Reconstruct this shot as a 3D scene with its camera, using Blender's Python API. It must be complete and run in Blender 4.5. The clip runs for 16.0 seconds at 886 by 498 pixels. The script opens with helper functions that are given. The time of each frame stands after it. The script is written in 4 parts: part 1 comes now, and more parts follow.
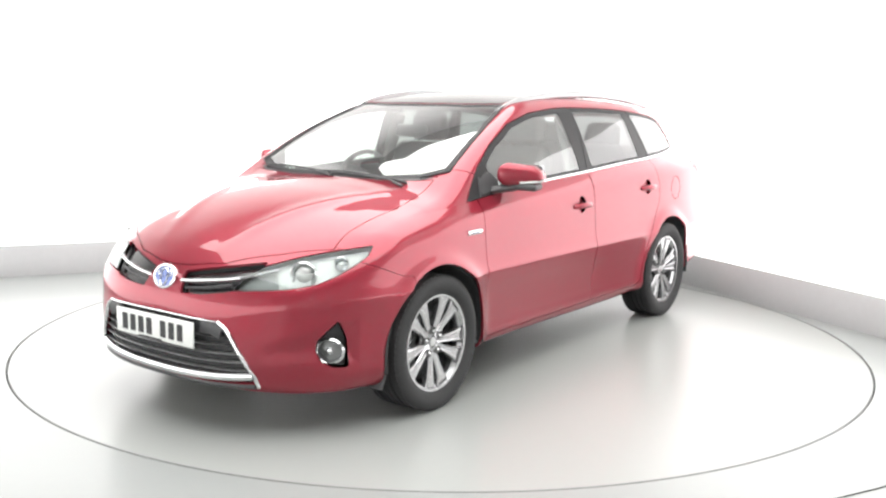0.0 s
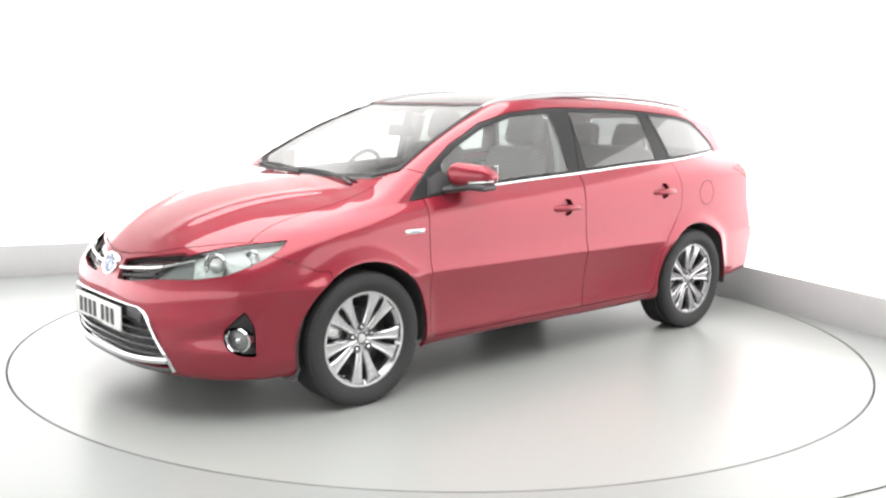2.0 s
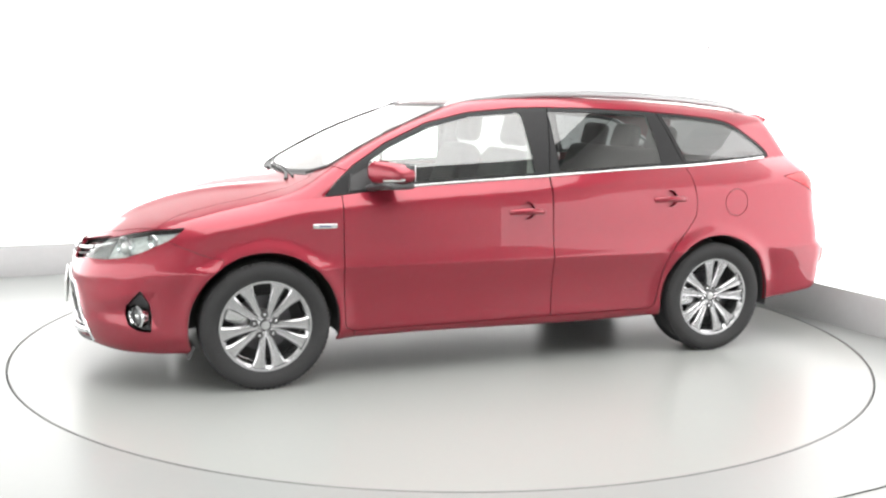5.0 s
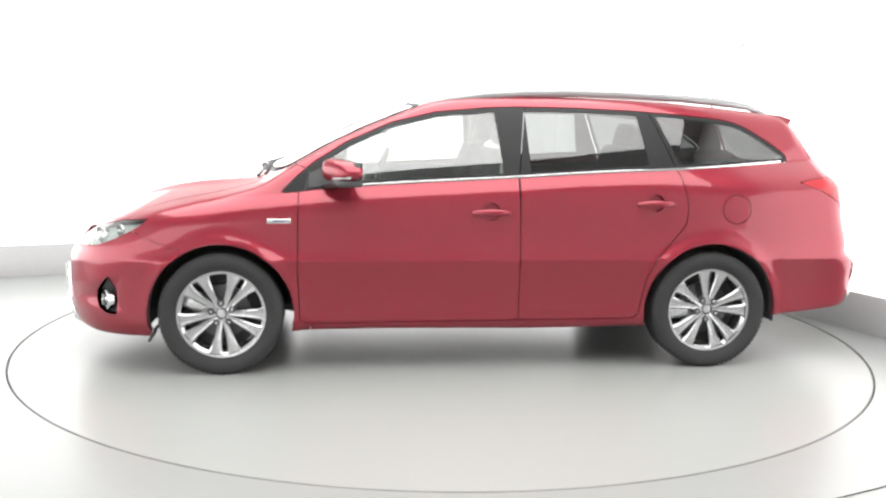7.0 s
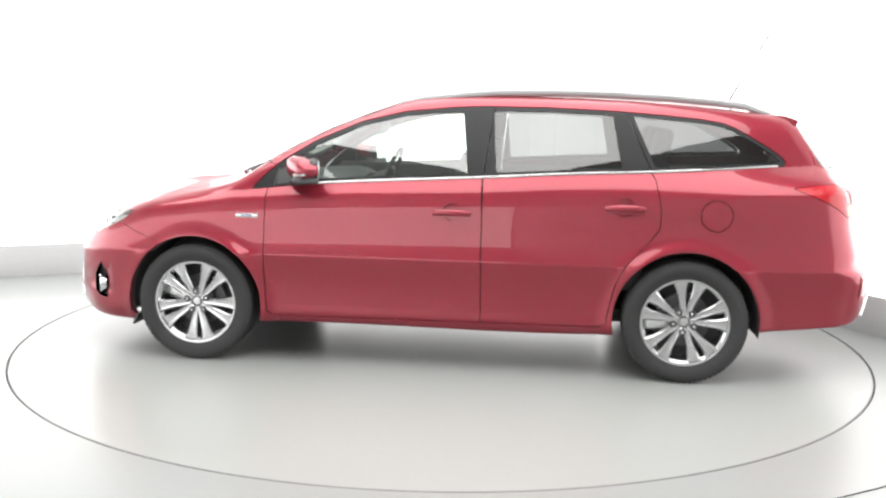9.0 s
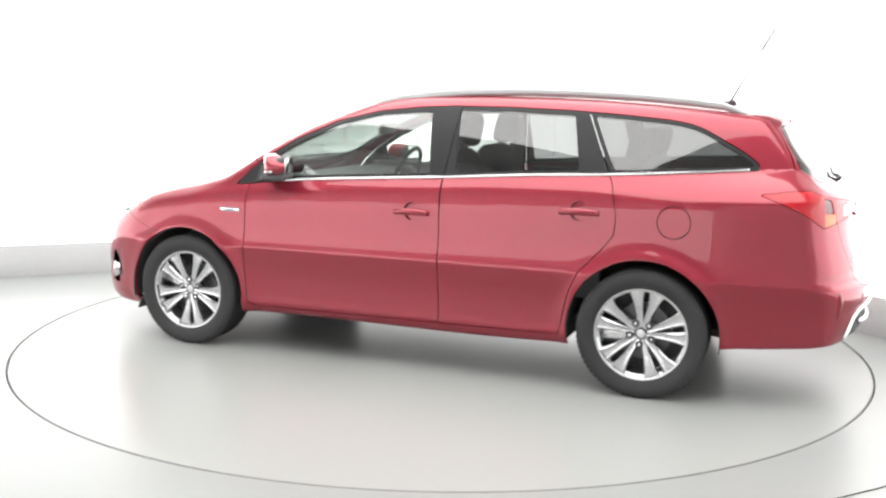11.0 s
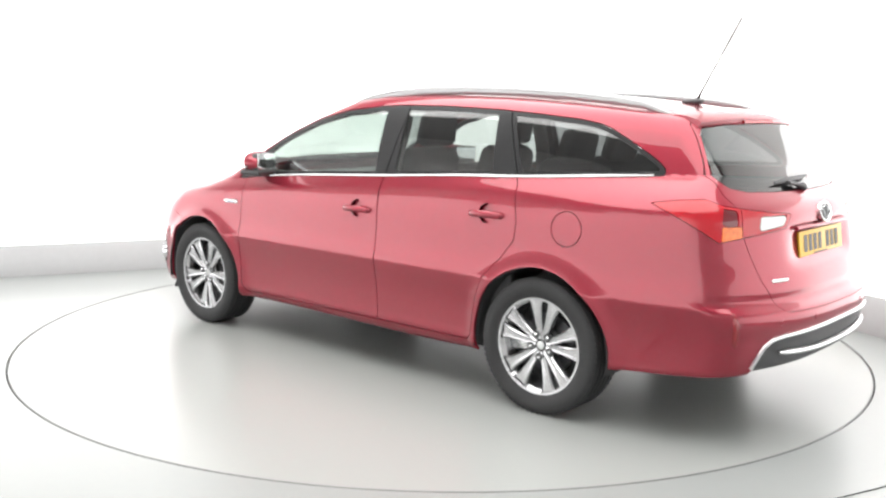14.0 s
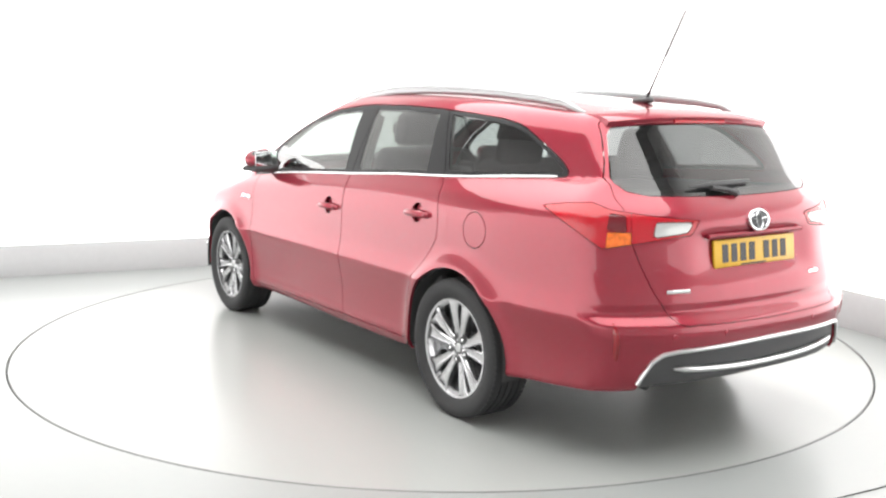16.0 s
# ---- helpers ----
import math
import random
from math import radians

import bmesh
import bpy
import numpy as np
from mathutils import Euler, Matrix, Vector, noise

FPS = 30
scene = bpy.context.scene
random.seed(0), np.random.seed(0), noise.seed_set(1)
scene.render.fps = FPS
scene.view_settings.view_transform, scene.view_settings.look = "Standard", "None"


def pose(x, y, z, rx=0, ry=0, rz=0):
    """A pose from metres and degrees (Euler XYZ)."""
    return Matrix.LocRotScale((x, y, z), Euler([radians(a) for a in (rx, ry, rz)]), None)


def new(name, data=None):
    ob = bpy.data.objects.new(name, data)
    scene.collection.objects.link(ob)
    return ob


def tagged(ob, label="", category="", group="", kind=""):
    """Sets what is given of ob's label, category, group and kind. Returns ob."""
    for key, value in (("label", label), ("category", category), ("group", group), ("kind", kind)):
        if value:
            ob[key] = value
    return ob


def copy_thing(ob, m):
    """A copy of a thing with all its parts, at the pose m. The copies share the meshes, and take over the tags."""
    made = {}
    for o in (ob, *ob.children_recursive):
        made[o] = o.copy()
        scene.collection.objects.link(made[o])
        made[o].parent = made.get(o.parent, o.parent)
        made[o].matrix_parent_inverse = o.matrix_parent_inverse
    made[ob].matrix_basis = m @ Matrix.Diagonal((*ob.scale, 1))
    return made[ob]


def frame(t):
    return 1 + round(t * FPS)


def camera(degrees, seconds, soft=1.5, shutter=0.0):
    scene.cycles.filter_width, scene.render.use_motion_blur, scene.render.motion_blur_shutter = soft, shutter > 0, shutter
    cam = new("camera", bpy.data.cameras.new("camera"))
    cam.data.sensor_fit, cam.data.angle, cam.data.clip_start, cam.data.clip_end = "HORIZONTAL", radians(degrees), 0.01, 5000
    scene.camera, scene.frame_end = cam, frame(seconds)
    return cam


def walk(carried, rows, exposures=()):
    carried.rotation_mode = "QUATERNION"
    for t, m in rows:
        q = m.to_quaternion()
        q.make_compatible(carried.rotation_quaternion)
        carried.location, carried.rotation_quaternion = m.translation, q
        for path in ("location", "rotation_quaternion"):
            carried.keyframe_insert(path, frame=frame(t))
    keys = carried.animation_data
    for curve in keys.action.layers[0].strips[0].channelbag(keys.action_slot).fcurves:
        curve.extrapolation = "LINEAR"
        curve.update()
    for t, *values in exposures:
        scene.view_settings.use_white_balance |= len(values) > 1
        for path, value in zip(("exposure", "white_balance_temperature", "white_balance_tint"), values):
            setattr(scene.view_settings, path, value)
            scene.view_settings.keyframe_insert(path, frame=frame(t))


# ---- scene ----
cam = camera(50.456, 16.0, soft=2.4)
EYE = Matrix.Translation((0, -5.7284, 1.3994)) @ pose(0, 0, 0, 0, 0, -0.016) @ pose(0, 0, 0, 90 - 8.7295) @ pose(0, 0, 0, 0, 0, 0.95)
walk(cam, [(0.0, EYE), (16.0, EYE)], [(0.0, 0.0), (16.0, 0.0)])


def turn(t):
    """The turntable's angle: it starts from rest and then goes round evenly."""
    return 233.97 if t <= 0 else 235.0038 - 6.87729 * t


def riding(t, cx, cy):
    """The pose of a thing on the turntable whose turning point is at (cx, cy) in its own space."""
    return pose(0, 0, 0, 0, 0, turn(t)) @ Matrix.Translation((-cx, -cy, 0))


TIMES = [0.0, 0.3] + [0.5 * i for i in range(1, 33)]

# ---- light ----
world = bpy.data.worlds.new("studio")
scene.world = world
world.use_nodes = True
world.node_tree.nodes["Background"].inputs[0].default_value = (0.9, 0.95, 1.0, 1)
world.node_tree.nodes["Background"].inputs[1].default_value = 0.3
ROOM = pose(1.087, 3.638, 0, 0, 0, 24.77)
# place in the room, size, tilt about the room's axes, watts: an unseen overhead lamp added above the turntable; the
# backlit walls give the rest
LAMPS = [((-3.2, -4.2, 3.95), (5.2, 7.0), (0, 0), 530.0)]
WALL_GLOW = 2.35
for at, (sx, sy), (rx, ry), watts in LAMPS:
    light = bpy.data.lights.new("softbox", "AREA")
    light.shape, light.size, light.size_y, light.energy, light.color = "RECTANGLE", sx, sy, watts, (1.0, 0.99, 0.97)
    new("softbox_light", light).matrix_world = ROOM @ pose(*at, rx, ry)


# ---- materials ----
def mat(name, color, rough=0.5, metal=0.0, coat=0.0, vary=0.08, grain=60.0, bump=0.0, spec=0.5, patch=1.5, uneven=0.12):
    """A principled material whose colour and roughness wander at a coarse and a fine scale."""
    m = bpy.data.materials.new(name)
    m.use_nodes = True
    nt = m.node_tree
    b = nt.nodes["Principled BSDF"]
    b.inputs["Metallic"].default_value, b.inputs["Roughness"].default_value = metal, rough
    b.inputs["Coat Weight"].default_value, b.inputs["Coat Roughness"].default_value = coat, 0.02
    b.inputs["Coat IOR"].default_value = 1.47
    b.inputs["Specular IOR Level"].default_value = spec
    tc = nt.nodes.new("ShaderNodeTexCoord")
    fine, wide = nt.nodes.new("ShaderNodeTexNoise"), nt.nodes.new("ShaderNodeTexNoise")
    fine.inputs["Scale"].default_value, wide.inputs["Scale"].default_value = grain, patch
    add = nt.nodes.new("ShaderNodeMath")
    add.operation = "ADD"
    ramp = nt.nodes.new("ShaderNodeMapRange")
    ramp.inputs["From Min"].default_value, ramp.inputs["From Max"].default_value = 0.6, 1.4
    mix = nt.nodes.new("ShaderNodeMix")
    mix.data_type = "RGBA"
    mix.inputs["A"].default_value = (*[c * (1 - vary) for c in color], 1)
    mix.inputs["B"].default_value = (*[min(1, c * (1 + vary)) for c in color], 1)
    for n in (fine, wide):
        nt.links.new(tc.outputs["Object"], n.inputs["Vector"])
    nt.links.new(fine.outputs[0], add.inputs[0])
    nt.links.new(wide.outputs[0], add.inputs[1])
    nt.links.new(add.outputs[0], ramp.inputs["Value"])
    nt.links.new(ramp.outputs[0], mix.inputs["Factor"])
    nt.links.new(mix.outputs["Result"], b.inputs["Base Color"])
    rr = nt.nodes.new("ShaderNodeMapRange")
    rr.inputs["To Min"].default_value, rr.inputs["To Max"].default_value = rough * (1 - uneven), min(1, rough * (1 + uneven))
    nt.links.new(wide.outputs[0], rr.inputs["Value"])
    nt.links.new(rr.outputs[0], b.inputs["Roughness"])
    if bump:
        bp = nt.nodes.new("ShaderNodeBump")
        bp.inputs["Strength"].default_value, bp.inputs["Distance"].default_value = bump, 0.002
        nt.links.new(fine.outputs[0], bp.inputs["Height"])
        nt.links.new(bp.outputs[0], b.inputs["Normal"])
    return m


def glass(name, tint, gloss=0.02, base=0.07):
    """Thin glass: the tint lets the inside show, the angle drives the gloss."""
    m = bpy.data.materials.new(name)
    m.use_nodes = True
    nt = m.node_tree
    nt.nodes.remove(nt.nodes["Principled BSDF"])
    clear, shine = nt.nodes.new("ShaderNodeBsdfTransparent"), nt.nodes.new("ShaderNodeBsdfGlossy")
    edge, power, scale, mix = (nt.nodes.new(k) for k in ("ShaderNodeLayerWeight", "ShaderNodeMath", "ShaderNodeMath", "ShaderNodeMixShader"))
    clear.inputs["Color"].default_value = (*tint, 1)
    shine.inputs["Roughness"].default_value = gloss
    edge.inputs["Blend"].default_value = 0.5
    power.operation, power.inputs[1].default_value = "POWER", 3.6
    scale.operation, scale.inputs[1].default_value, scale.inputs[2].default_value = "MULTIPLY_ADD", 0.9, base
    nt.links.new(edge.outputs["Facing"], power.inputs[0])
    nt.links.new(power.outputs[0], scale.inputs[0])
    nt.links.new(scale.outputs[0], mix.inputs[0])
    nt.links.new(clear.outputs[0], mix.inputs[1])
    nt.links.new(shine.outputs[0], mix.inputs[2])
    nt.links.new(mix.outputs[0], nt.nodes["Material Output"].inputs[0])
    return m


PAINT = mat("metallic red paint", (0.245, 0.021, 0.036), 0.34, 0.5, 1.0, 0.03, 30, spec=0.15, patch=2)
PAINT.node_tree.nodes["Principled BSDF"].inputs["Specular Tint"].default_value = (0.85, 0.4, 0.44, 1)
GLASS = glass("clear glass", (0.74, 0.81, 0.77), base=0.17)
PRIVACY = glass("smoked glass", (0.3, 0.315, 0.31), base=0.11)
REAR_GLASS = glass("dark rear glass", (0.3, 0.31, 0.31))
SCREEN = glass("hazy windscreen glass", (0.62, 0.7, 0.66), base=0.26)
QUARTER = glass("dark quarter glass", (0.2, 0.21, 0.21), base=0.11)
ROOF_GLASS = glass("roof glass", (0.05, 0.055, 0.06))
LENS = glass("lamp lens", (0.86, 0.9, 0.89), 0.03, 0.05)
CHROME = mat("chrome", (0.68, 0.69, 0.7), 0.08, 1.0, vary=0.02)
SATIN = mat("satin silver", (0.62, 0.625, 0.63), 0.28, 1.0, vary=0.03)
RAIL_SILVER = mat("silver rail paint", (0.36, 0.365, 0.37), 0.3, 0.5, vary=0.03)
ALLOY = mat("alloy", (0.47, 0.47, 0.48), 0.24, 0.9, 0.3, vary=0.05)
ALLOY_DARK = mat("machined grey", (0.2, 0.205, 0.205), 0.4, 0.6, vary=0.1)
DISC = mat("brake steel", (0.1, 0.1, 0.105), 0.4, 0.7, vary=0.2, grain=90)
BLACK = mat("black plastic", (0.05, 0.05, 0.052), 0.5, vary=0.15, bump=0.1, grain=500)
GLOSS_BLACK = mat("gloss black", (0.012, 0.012, 0.013), 0.12, 0, 0.6, vary=0.1)
RUBBER = mat("tyre rubber", (0.032, 0.032, 0.033), 0.75, vary=0.2, grain=140, bump=0.25, spec=0.3)
TRIM = mat("black trim", (0.025, 0.025, 0.026), 0.4, vary=0.1, spec=0.15)
LINER = mat("dark lining", (0.045, 0.045, 0.046), 0.9, vary=0.2)
RED_LENS = mat("red lens", (0.36, 0.004, 0.012), 0.2, 0, 0.12, vary=0.15, grain=260)
AMBER = mat("amber lens", (0.6, 0.12, 0.01), 0.12, 0, 0.25, vary=0.5, grain=60)
CLEAR_LENS = mat("reversing lens", (0.42, 0.43, 0.42), 0.1, 0.2, 1.0, vary=0.2, grain=200)
STOP_LENS = mat("dark stop lens", (0.11, 0.005, 0.01), 0.14, 0, 0.3, vary=0.25, grain=260)
DARK_RED = mat("dark red reflector", (0.2, 0.005, 0.01), 0.25, 0, 0.5)
REFLECTOR = mat("lamp reflector", (0.46, 0.475, 0.465), 0.5, 0.2, vary=0.4, grain=45)
WHITE_PLATE = mat("white plate", (0.7, 0.71, 0.69), 0.35, vary=0.03)
YELLOW_PLATE = mat("yellow plate", (0.62, 0.36, 0.015), 0.35, vary=0.04)
INK = mat("plate ink", (0.02, 0.02, 0.022), 0.5, vary=0.1)
BLUE = mat("badge blue", (0.03, 0.07, 0.25), 0.15, 0.4, 1.0, vary=0.1)
FABRIC = mat("dark seat cloth", (0.06, 0.06, 0.063), 0.95, vary=0.25, grain=300, bump=0.3)
LIGHT_TRIM = mat("grey cabin lining", (0.35, 0.35, 0.34), 0.9, vary=0.08, grain=200)
WALL_MAT = mat("white painted wall", (0.86, 0.86, 0.855), 0.75, vary=0.012, grain=40, bump=0.05)
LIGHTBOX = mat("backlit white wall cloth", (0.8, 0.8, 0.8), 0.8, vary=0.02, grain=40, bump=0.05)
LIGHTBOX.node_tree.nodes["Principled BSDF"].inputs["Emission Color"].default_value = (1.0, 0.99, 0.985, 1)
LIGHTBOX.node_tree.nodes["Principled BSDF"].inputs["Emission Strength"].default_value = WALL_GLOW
FLOOR_MAT = mat("pale grey floor paint", (0.255, 0.267, 0.26), 0.3, spec=0.36, vary=0.012, grain=25, patch=0.6, uneven=0.02)
TABLE_MAT = mat("glossy grey turntable paint", (0.292, 0.303, 0.291), 0.28, spec=0.36, vary=0.012, grain=30, patch=0.7, uneven=0.02)
PLINTH_MAT = mat("pale grey wall base paint", (0.46, 0.46, 0.465), 0.4, vary=0.03, grain=25, bump=0.04, patch=0.8)
BACK_WALL_MAT = mat("pale grey wall paint", (0.7, 0.7, 0.7), 0.8, vary=0.03, grain=40, bump=0.05)
GAP_MAT = mat("dark joint", (0.03, 0.03, 0.03), 0.8)
CEILING_MAT = mat("pale grey ceiling", (0.4, 0.4, 0.4), 0.8, vary=0.02)


# ---- mesh helpers ----
def mesh_ob(name, verts, faces, material, parent=None, label="", normals=None, smooth=True):
    me = bpy.data.meshes.new(name)
    me.from_pydata([tuple(map(float, v)) for v in verts], [], [tuple(map(int, f)) for f in faces])
    me.materials.append(material)
    if smooth:
        me.polygons.foreach_set("use_smooth", [True] * len(me.polygons))
    me.update()
    if normals is not None:
        me.normals_split_custom_set_from_vertices([tuple(map(float, n)) for n in normals])
    ob = new(name, me)
    ob.parent = parent
    return tagged(ob, label)


def part(name, bm, material, parent=None, label="", smooth=True):
    me = bpy.data.meshes.new(name)
    bmesh.ops.recalc_face_normals(bm, faces=bm.faces)
    bm.to_mesh(me)
    bm.free()
    me.materials.append(material)
    if smooth:
        me.polygons.foreach_set("use_smooth", [True] * len(me.polygons))
        me.set_sharp_from_angle(angle=radians(35))
    ob = new(name, me)
    ob.parent = parent
    return tagged(ob, label)


def box(sx, sy, sz, m=None, bevel=0.01, segments=2):
    bm = bmesh.new()
    bmesh.ops.create_cube(bm, size=1)
    bmesh.ops.scale(bm, vec=(sx, sy, sz), verts=bm.verts)
    if bevel:
        bmesh.ops.bevel(bm, geom=bm.edges[:], offset=min(bevel, 0.49 * min(sx, sy, sz)), segments=segments, affect="EDGES", profile=0.5)
    if m is not None:
        bm.transform(m)
    return bm


def lathe(profile, steps=48, m=None, closed=False):
    """A turned form round the y axis from (radius, y) pairs."""
    bm = bmesh.new()
    rings = []
    for k in range(steps):
        a = 2 * math.pi * k / steps
        rings.append([bm.verts.new((r * math.cos(a), y, r * math.sin(a))) for r, y in profile])
    n = len(profile)
    for k in range(steps):
        p, q = rings[k], rings[(k + 1) % steps]
        for i in range(n if closed else n - 1):
            j = (i + 1) % n
            bm.faces.new((p[i], q[i], q[j], p[j]))
    bmesh.ops.remove_doubles(bm, verts=bm.verts, dist=1e-6)
    if m is not None:
        bm.transform(m)
    return bm


def tube(points, rx, ry=None, sides=10, up=(0, 0, 1), taper=None):
    """A bar of oval section along points."""
    ry = ry or rx
    bm = bmesh.new()
    pts = [Vector(p) for p in points]
    rings = []
    for i, p in enumerate(pts):
        d = (pts[min(i + 1, len(pts) - 1)] - pts[max(i - 1, 0)]).normalized()
        s = d.cross(Vector(up)).normalized()
        u = s.cross(d)
        k = taper[i] if taper else 1.0
        rings.append([bm.verts.new(p + s * rx * k * math.cos(2 * math.pi * j / sides) + u * ry * k * math.sin(2 * math.pi * j / sides)) for j in range(sides)])
    for a, b in zip(rings, rings[1:]):
        for j in range(sides):
            bm.faces.new((a[j], a[(j + 1) % sides], b[(j + 1) % sides], b[j]))
    bm.faces.new(rings[0][::-1])
    bm.faces.new(rings[-1])
    return bm


def mirrored(bm):
    bm.transform(Matrix.Diagonal((1, -1, 1, 1)))
    bmesh.ops.reverse_faces(bm, faces=bm.faces)
    return bm
# ---- the studio: a white room, its corner behind the turntable ----
def slab(name, corners, z0, z1, material, label=""):
    """An upright prism over a plan polygon."""
    n = len(corners)
    verts = [(x, y, z) for z in (z0, z1) for x, y in corners]
    faces = [list(range(n))[::-1], list(range(n, 2 * n))] + [(i, (i + 1) % n, n + (i + 1) % n, n + i) for i in range(n)]
    ob = mesh_ob(name, verts, faces, material, smooth=False)
    return tagged(ob, label, kind="structure")


RADIUS, LONG, DEEP, HIGH = 2.4657, 7.6, 11.0, 4.2
PLINTH = 0.25


def in_room(x, y):
    v = ROOM @ Vector((x, y, 0))
    return v.x, v.y


def rect(x0, y0, x1, y1):
    return [in_room(x0, y0), in_room(x1, y0), in_room(x1, y1), in_room(x0, y1)]


slab("wall_north", rect(-LONG, 0.02, 0.17, 0.17), -0.1, HIGH, WALL_MAT, "smooth white painted studio back wall")
slab("wall_east", rect(0.02, -DEEP, 0.17, 0.02), -0.1, HIGH, WALL_MAT, "smooth white painted studio side wall")
slab("wall_west", rect(-LONG - 0.15, -DEEP, -LONG, 0.17), -0.1, HIGH, BACK_WALL_MAT, "plain grey painted studio wall")
slab("wall_south", rect(-LONG - 0.15, -DEEP - 0.15, 0.17, -DEEP), -0.1, HIGH, BACK_WALL_MAT, "plain grey painted studio wall")
# West panel stands out of view, added to light the car's camera side.
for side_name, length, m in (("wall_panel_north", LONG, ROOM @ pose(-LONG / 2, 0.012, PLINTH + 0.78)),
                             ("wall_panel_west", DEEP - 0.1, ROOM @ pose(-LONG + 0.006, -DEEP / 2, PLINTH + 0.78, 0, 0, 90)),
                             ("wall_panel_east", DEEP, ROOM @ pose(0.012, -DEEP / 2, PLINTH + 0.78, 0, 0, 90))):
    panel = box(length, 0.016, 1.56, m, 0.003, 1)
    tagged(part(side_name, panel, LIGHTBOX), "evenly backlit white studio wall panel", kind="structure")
for side_name, length, m in (("wall_base_north", LONG, ROOM @ pose(-LONG / 2, 0.009, PLINTH / 2 - 0.01)),
                             ("wall_base_east", DEEP, ROOM @ pose(0.009, -DEEP / 2 - 0.01, PLINTH / 2 - 0.01, 0, 0, 90))):
    plinth = box(length, 0.018, PLINTH + 0.02, m, 0.004, 2)
    tagged(part(side_name, plinth, PLINTH_MAT), "pale grey painted base of the studio wall", kind="structure")
slab("ceiling", rect(-LONG - 0.15, -DEEP - 0.15, 0.15, 0.15), HIGH, HIGH + 0.1, CEILING_MAT, "plain pale grey studio ceiling")


def ring_sheet(name, r0, r1, z, material, steps=160, depth=0.05, outer=None):
    """A flat ring, or a plate with a round hole where outer gives its corners."""
    bm = bmesh.new()
    inner = [(r0 * math.cos(2 * math.pi * k / steps), r0 * math.sin(2 * math.pi * k / steps)) for k in range(steps)]
    def edge_of(x, y):
        if outer is None:
            return x / r0 * r1, y / r0 * r1
        best = 1e9
        for (ax, ay), (bx, by) in zip(outer, outer[1:] + outer[:1]):
            den = x * (by - ay) - y * (bx - ax)
            if abs(den) > 1e-9:
                s = (ax * (by - ay) - ay * (bx - ax)) / den
                if s > 0:
                    best = min(best, s)
        return x * best, y * best
    a = [bm.verts.new((x, y, z)) for x, y in inner]
    b = [bm.verts.new((*edge_of(x, y), z)) for x, y in inner]
    c = [bm.verts.new((x, y, z - depth)) for x, y in inner]
    for k in range(steps):
        j = (k + 1) % steps
        bm.faces.new((a[k], b[k], b[j], a[j]))
        bm.faces.new((a[k], a[j], c[j], c[k]))
    return bm


floor = part("floor", ring_sheet("floor", RADIUS + 0.0065, 0, 0, FLOOR_MAT, 720, outer=rect(-LONG - 0.1, -DEEP - 0.1, 0.1, 0.1)), FLOOR_MAT)
tagged(floor, "pale grey painted studio floor round the turntable", kind="structure")
pit = bmesh.new()
bmesh.ops.create_circle(pit, cap_ends=True, segments=96, radius=RADIUS + 0.05)
bmesh.ops.translate(pit, vec=(0, 0, -0.045), verts=pit.verts)
tagged(part("floor_joint", pit, GAP_MAT), "dark narrow joint round the turntable", kind="structure")
disc = lathe([(0.0, 0.0), (RADIUS - 0.009, 0.0), (RADIUS - 0.006, -0.003), (RADIUS - 0.006, -0.04)], 360, pose(0, 0, 0, 90))
turntable = new("turntable")
tagged(turntable, "round pale grey painted turntable flush with the floor", "turntable")
part("deck", disc, TABLE_MAT, turntable)
edge_ring = lathe([(RADIUS - 0.006, -0.001), (RADIUS - 0.002, -0.0015), (RADIUS - 0.001, -0.006), (RADIUS - 0.001, -0.035)], 360, pose(0, 0, 0, 90))
part("rim", edge_ring, ALLOY_DARK, turntable, "dark worn steel edge of the turntable")
seam = box(3.0, 0.004, 0.004, pose(2.279, -2.049, 0.002, 0, 0, 27.0), 0.001, 1)
tagged(part("floor_seam", seam, GAP_MAT), "thin grey seam in the studio floor", kind="structure")
# ---- the car's outer form: x forward, y to its left, z up, origin on the floor between the axles ----
def spline(xs, ys):
    """A smooth curve through a few stations, straight beyond its ends."""
    xs, ys = np.array(xs, float), np.array(ys, float)
    d = np.diff(ys) / np.diff(xs)
    m = np.empty_like(xs)
    m[0], m[-1] = d[0], d[-1]
    h = np.diff(xs)
    m[1:-1] = (d[:-1] * h[1:] + d[1:] * h[:-1]) / (h[1:] + h[:-1])

    def f(x):
        x = np.asarray(x, float)
        i = np.clip(np.searchsorted(xs, x) - 1, 0, len(h) - 1)
        t = (x - xs[i]) / h[i]
        tc = np.clip(t, 0, 1)
        out = ((1 + 2 * tc) * (1 - tc) ** 2 * ys[i] + tc * (1 - tc) ** 2 * h[i] * m[i]
               + tc * tc * (3 - 2 * tc) * ys[i + 1] + tc * tc * (tc - 1) * h[i] * m[i + 1])
        return out + np.where(t < 0, t * h[i] * m[0], 0) + np.where(t > 1, (t - 1) * h[i] * m[-1], 0)
    return f


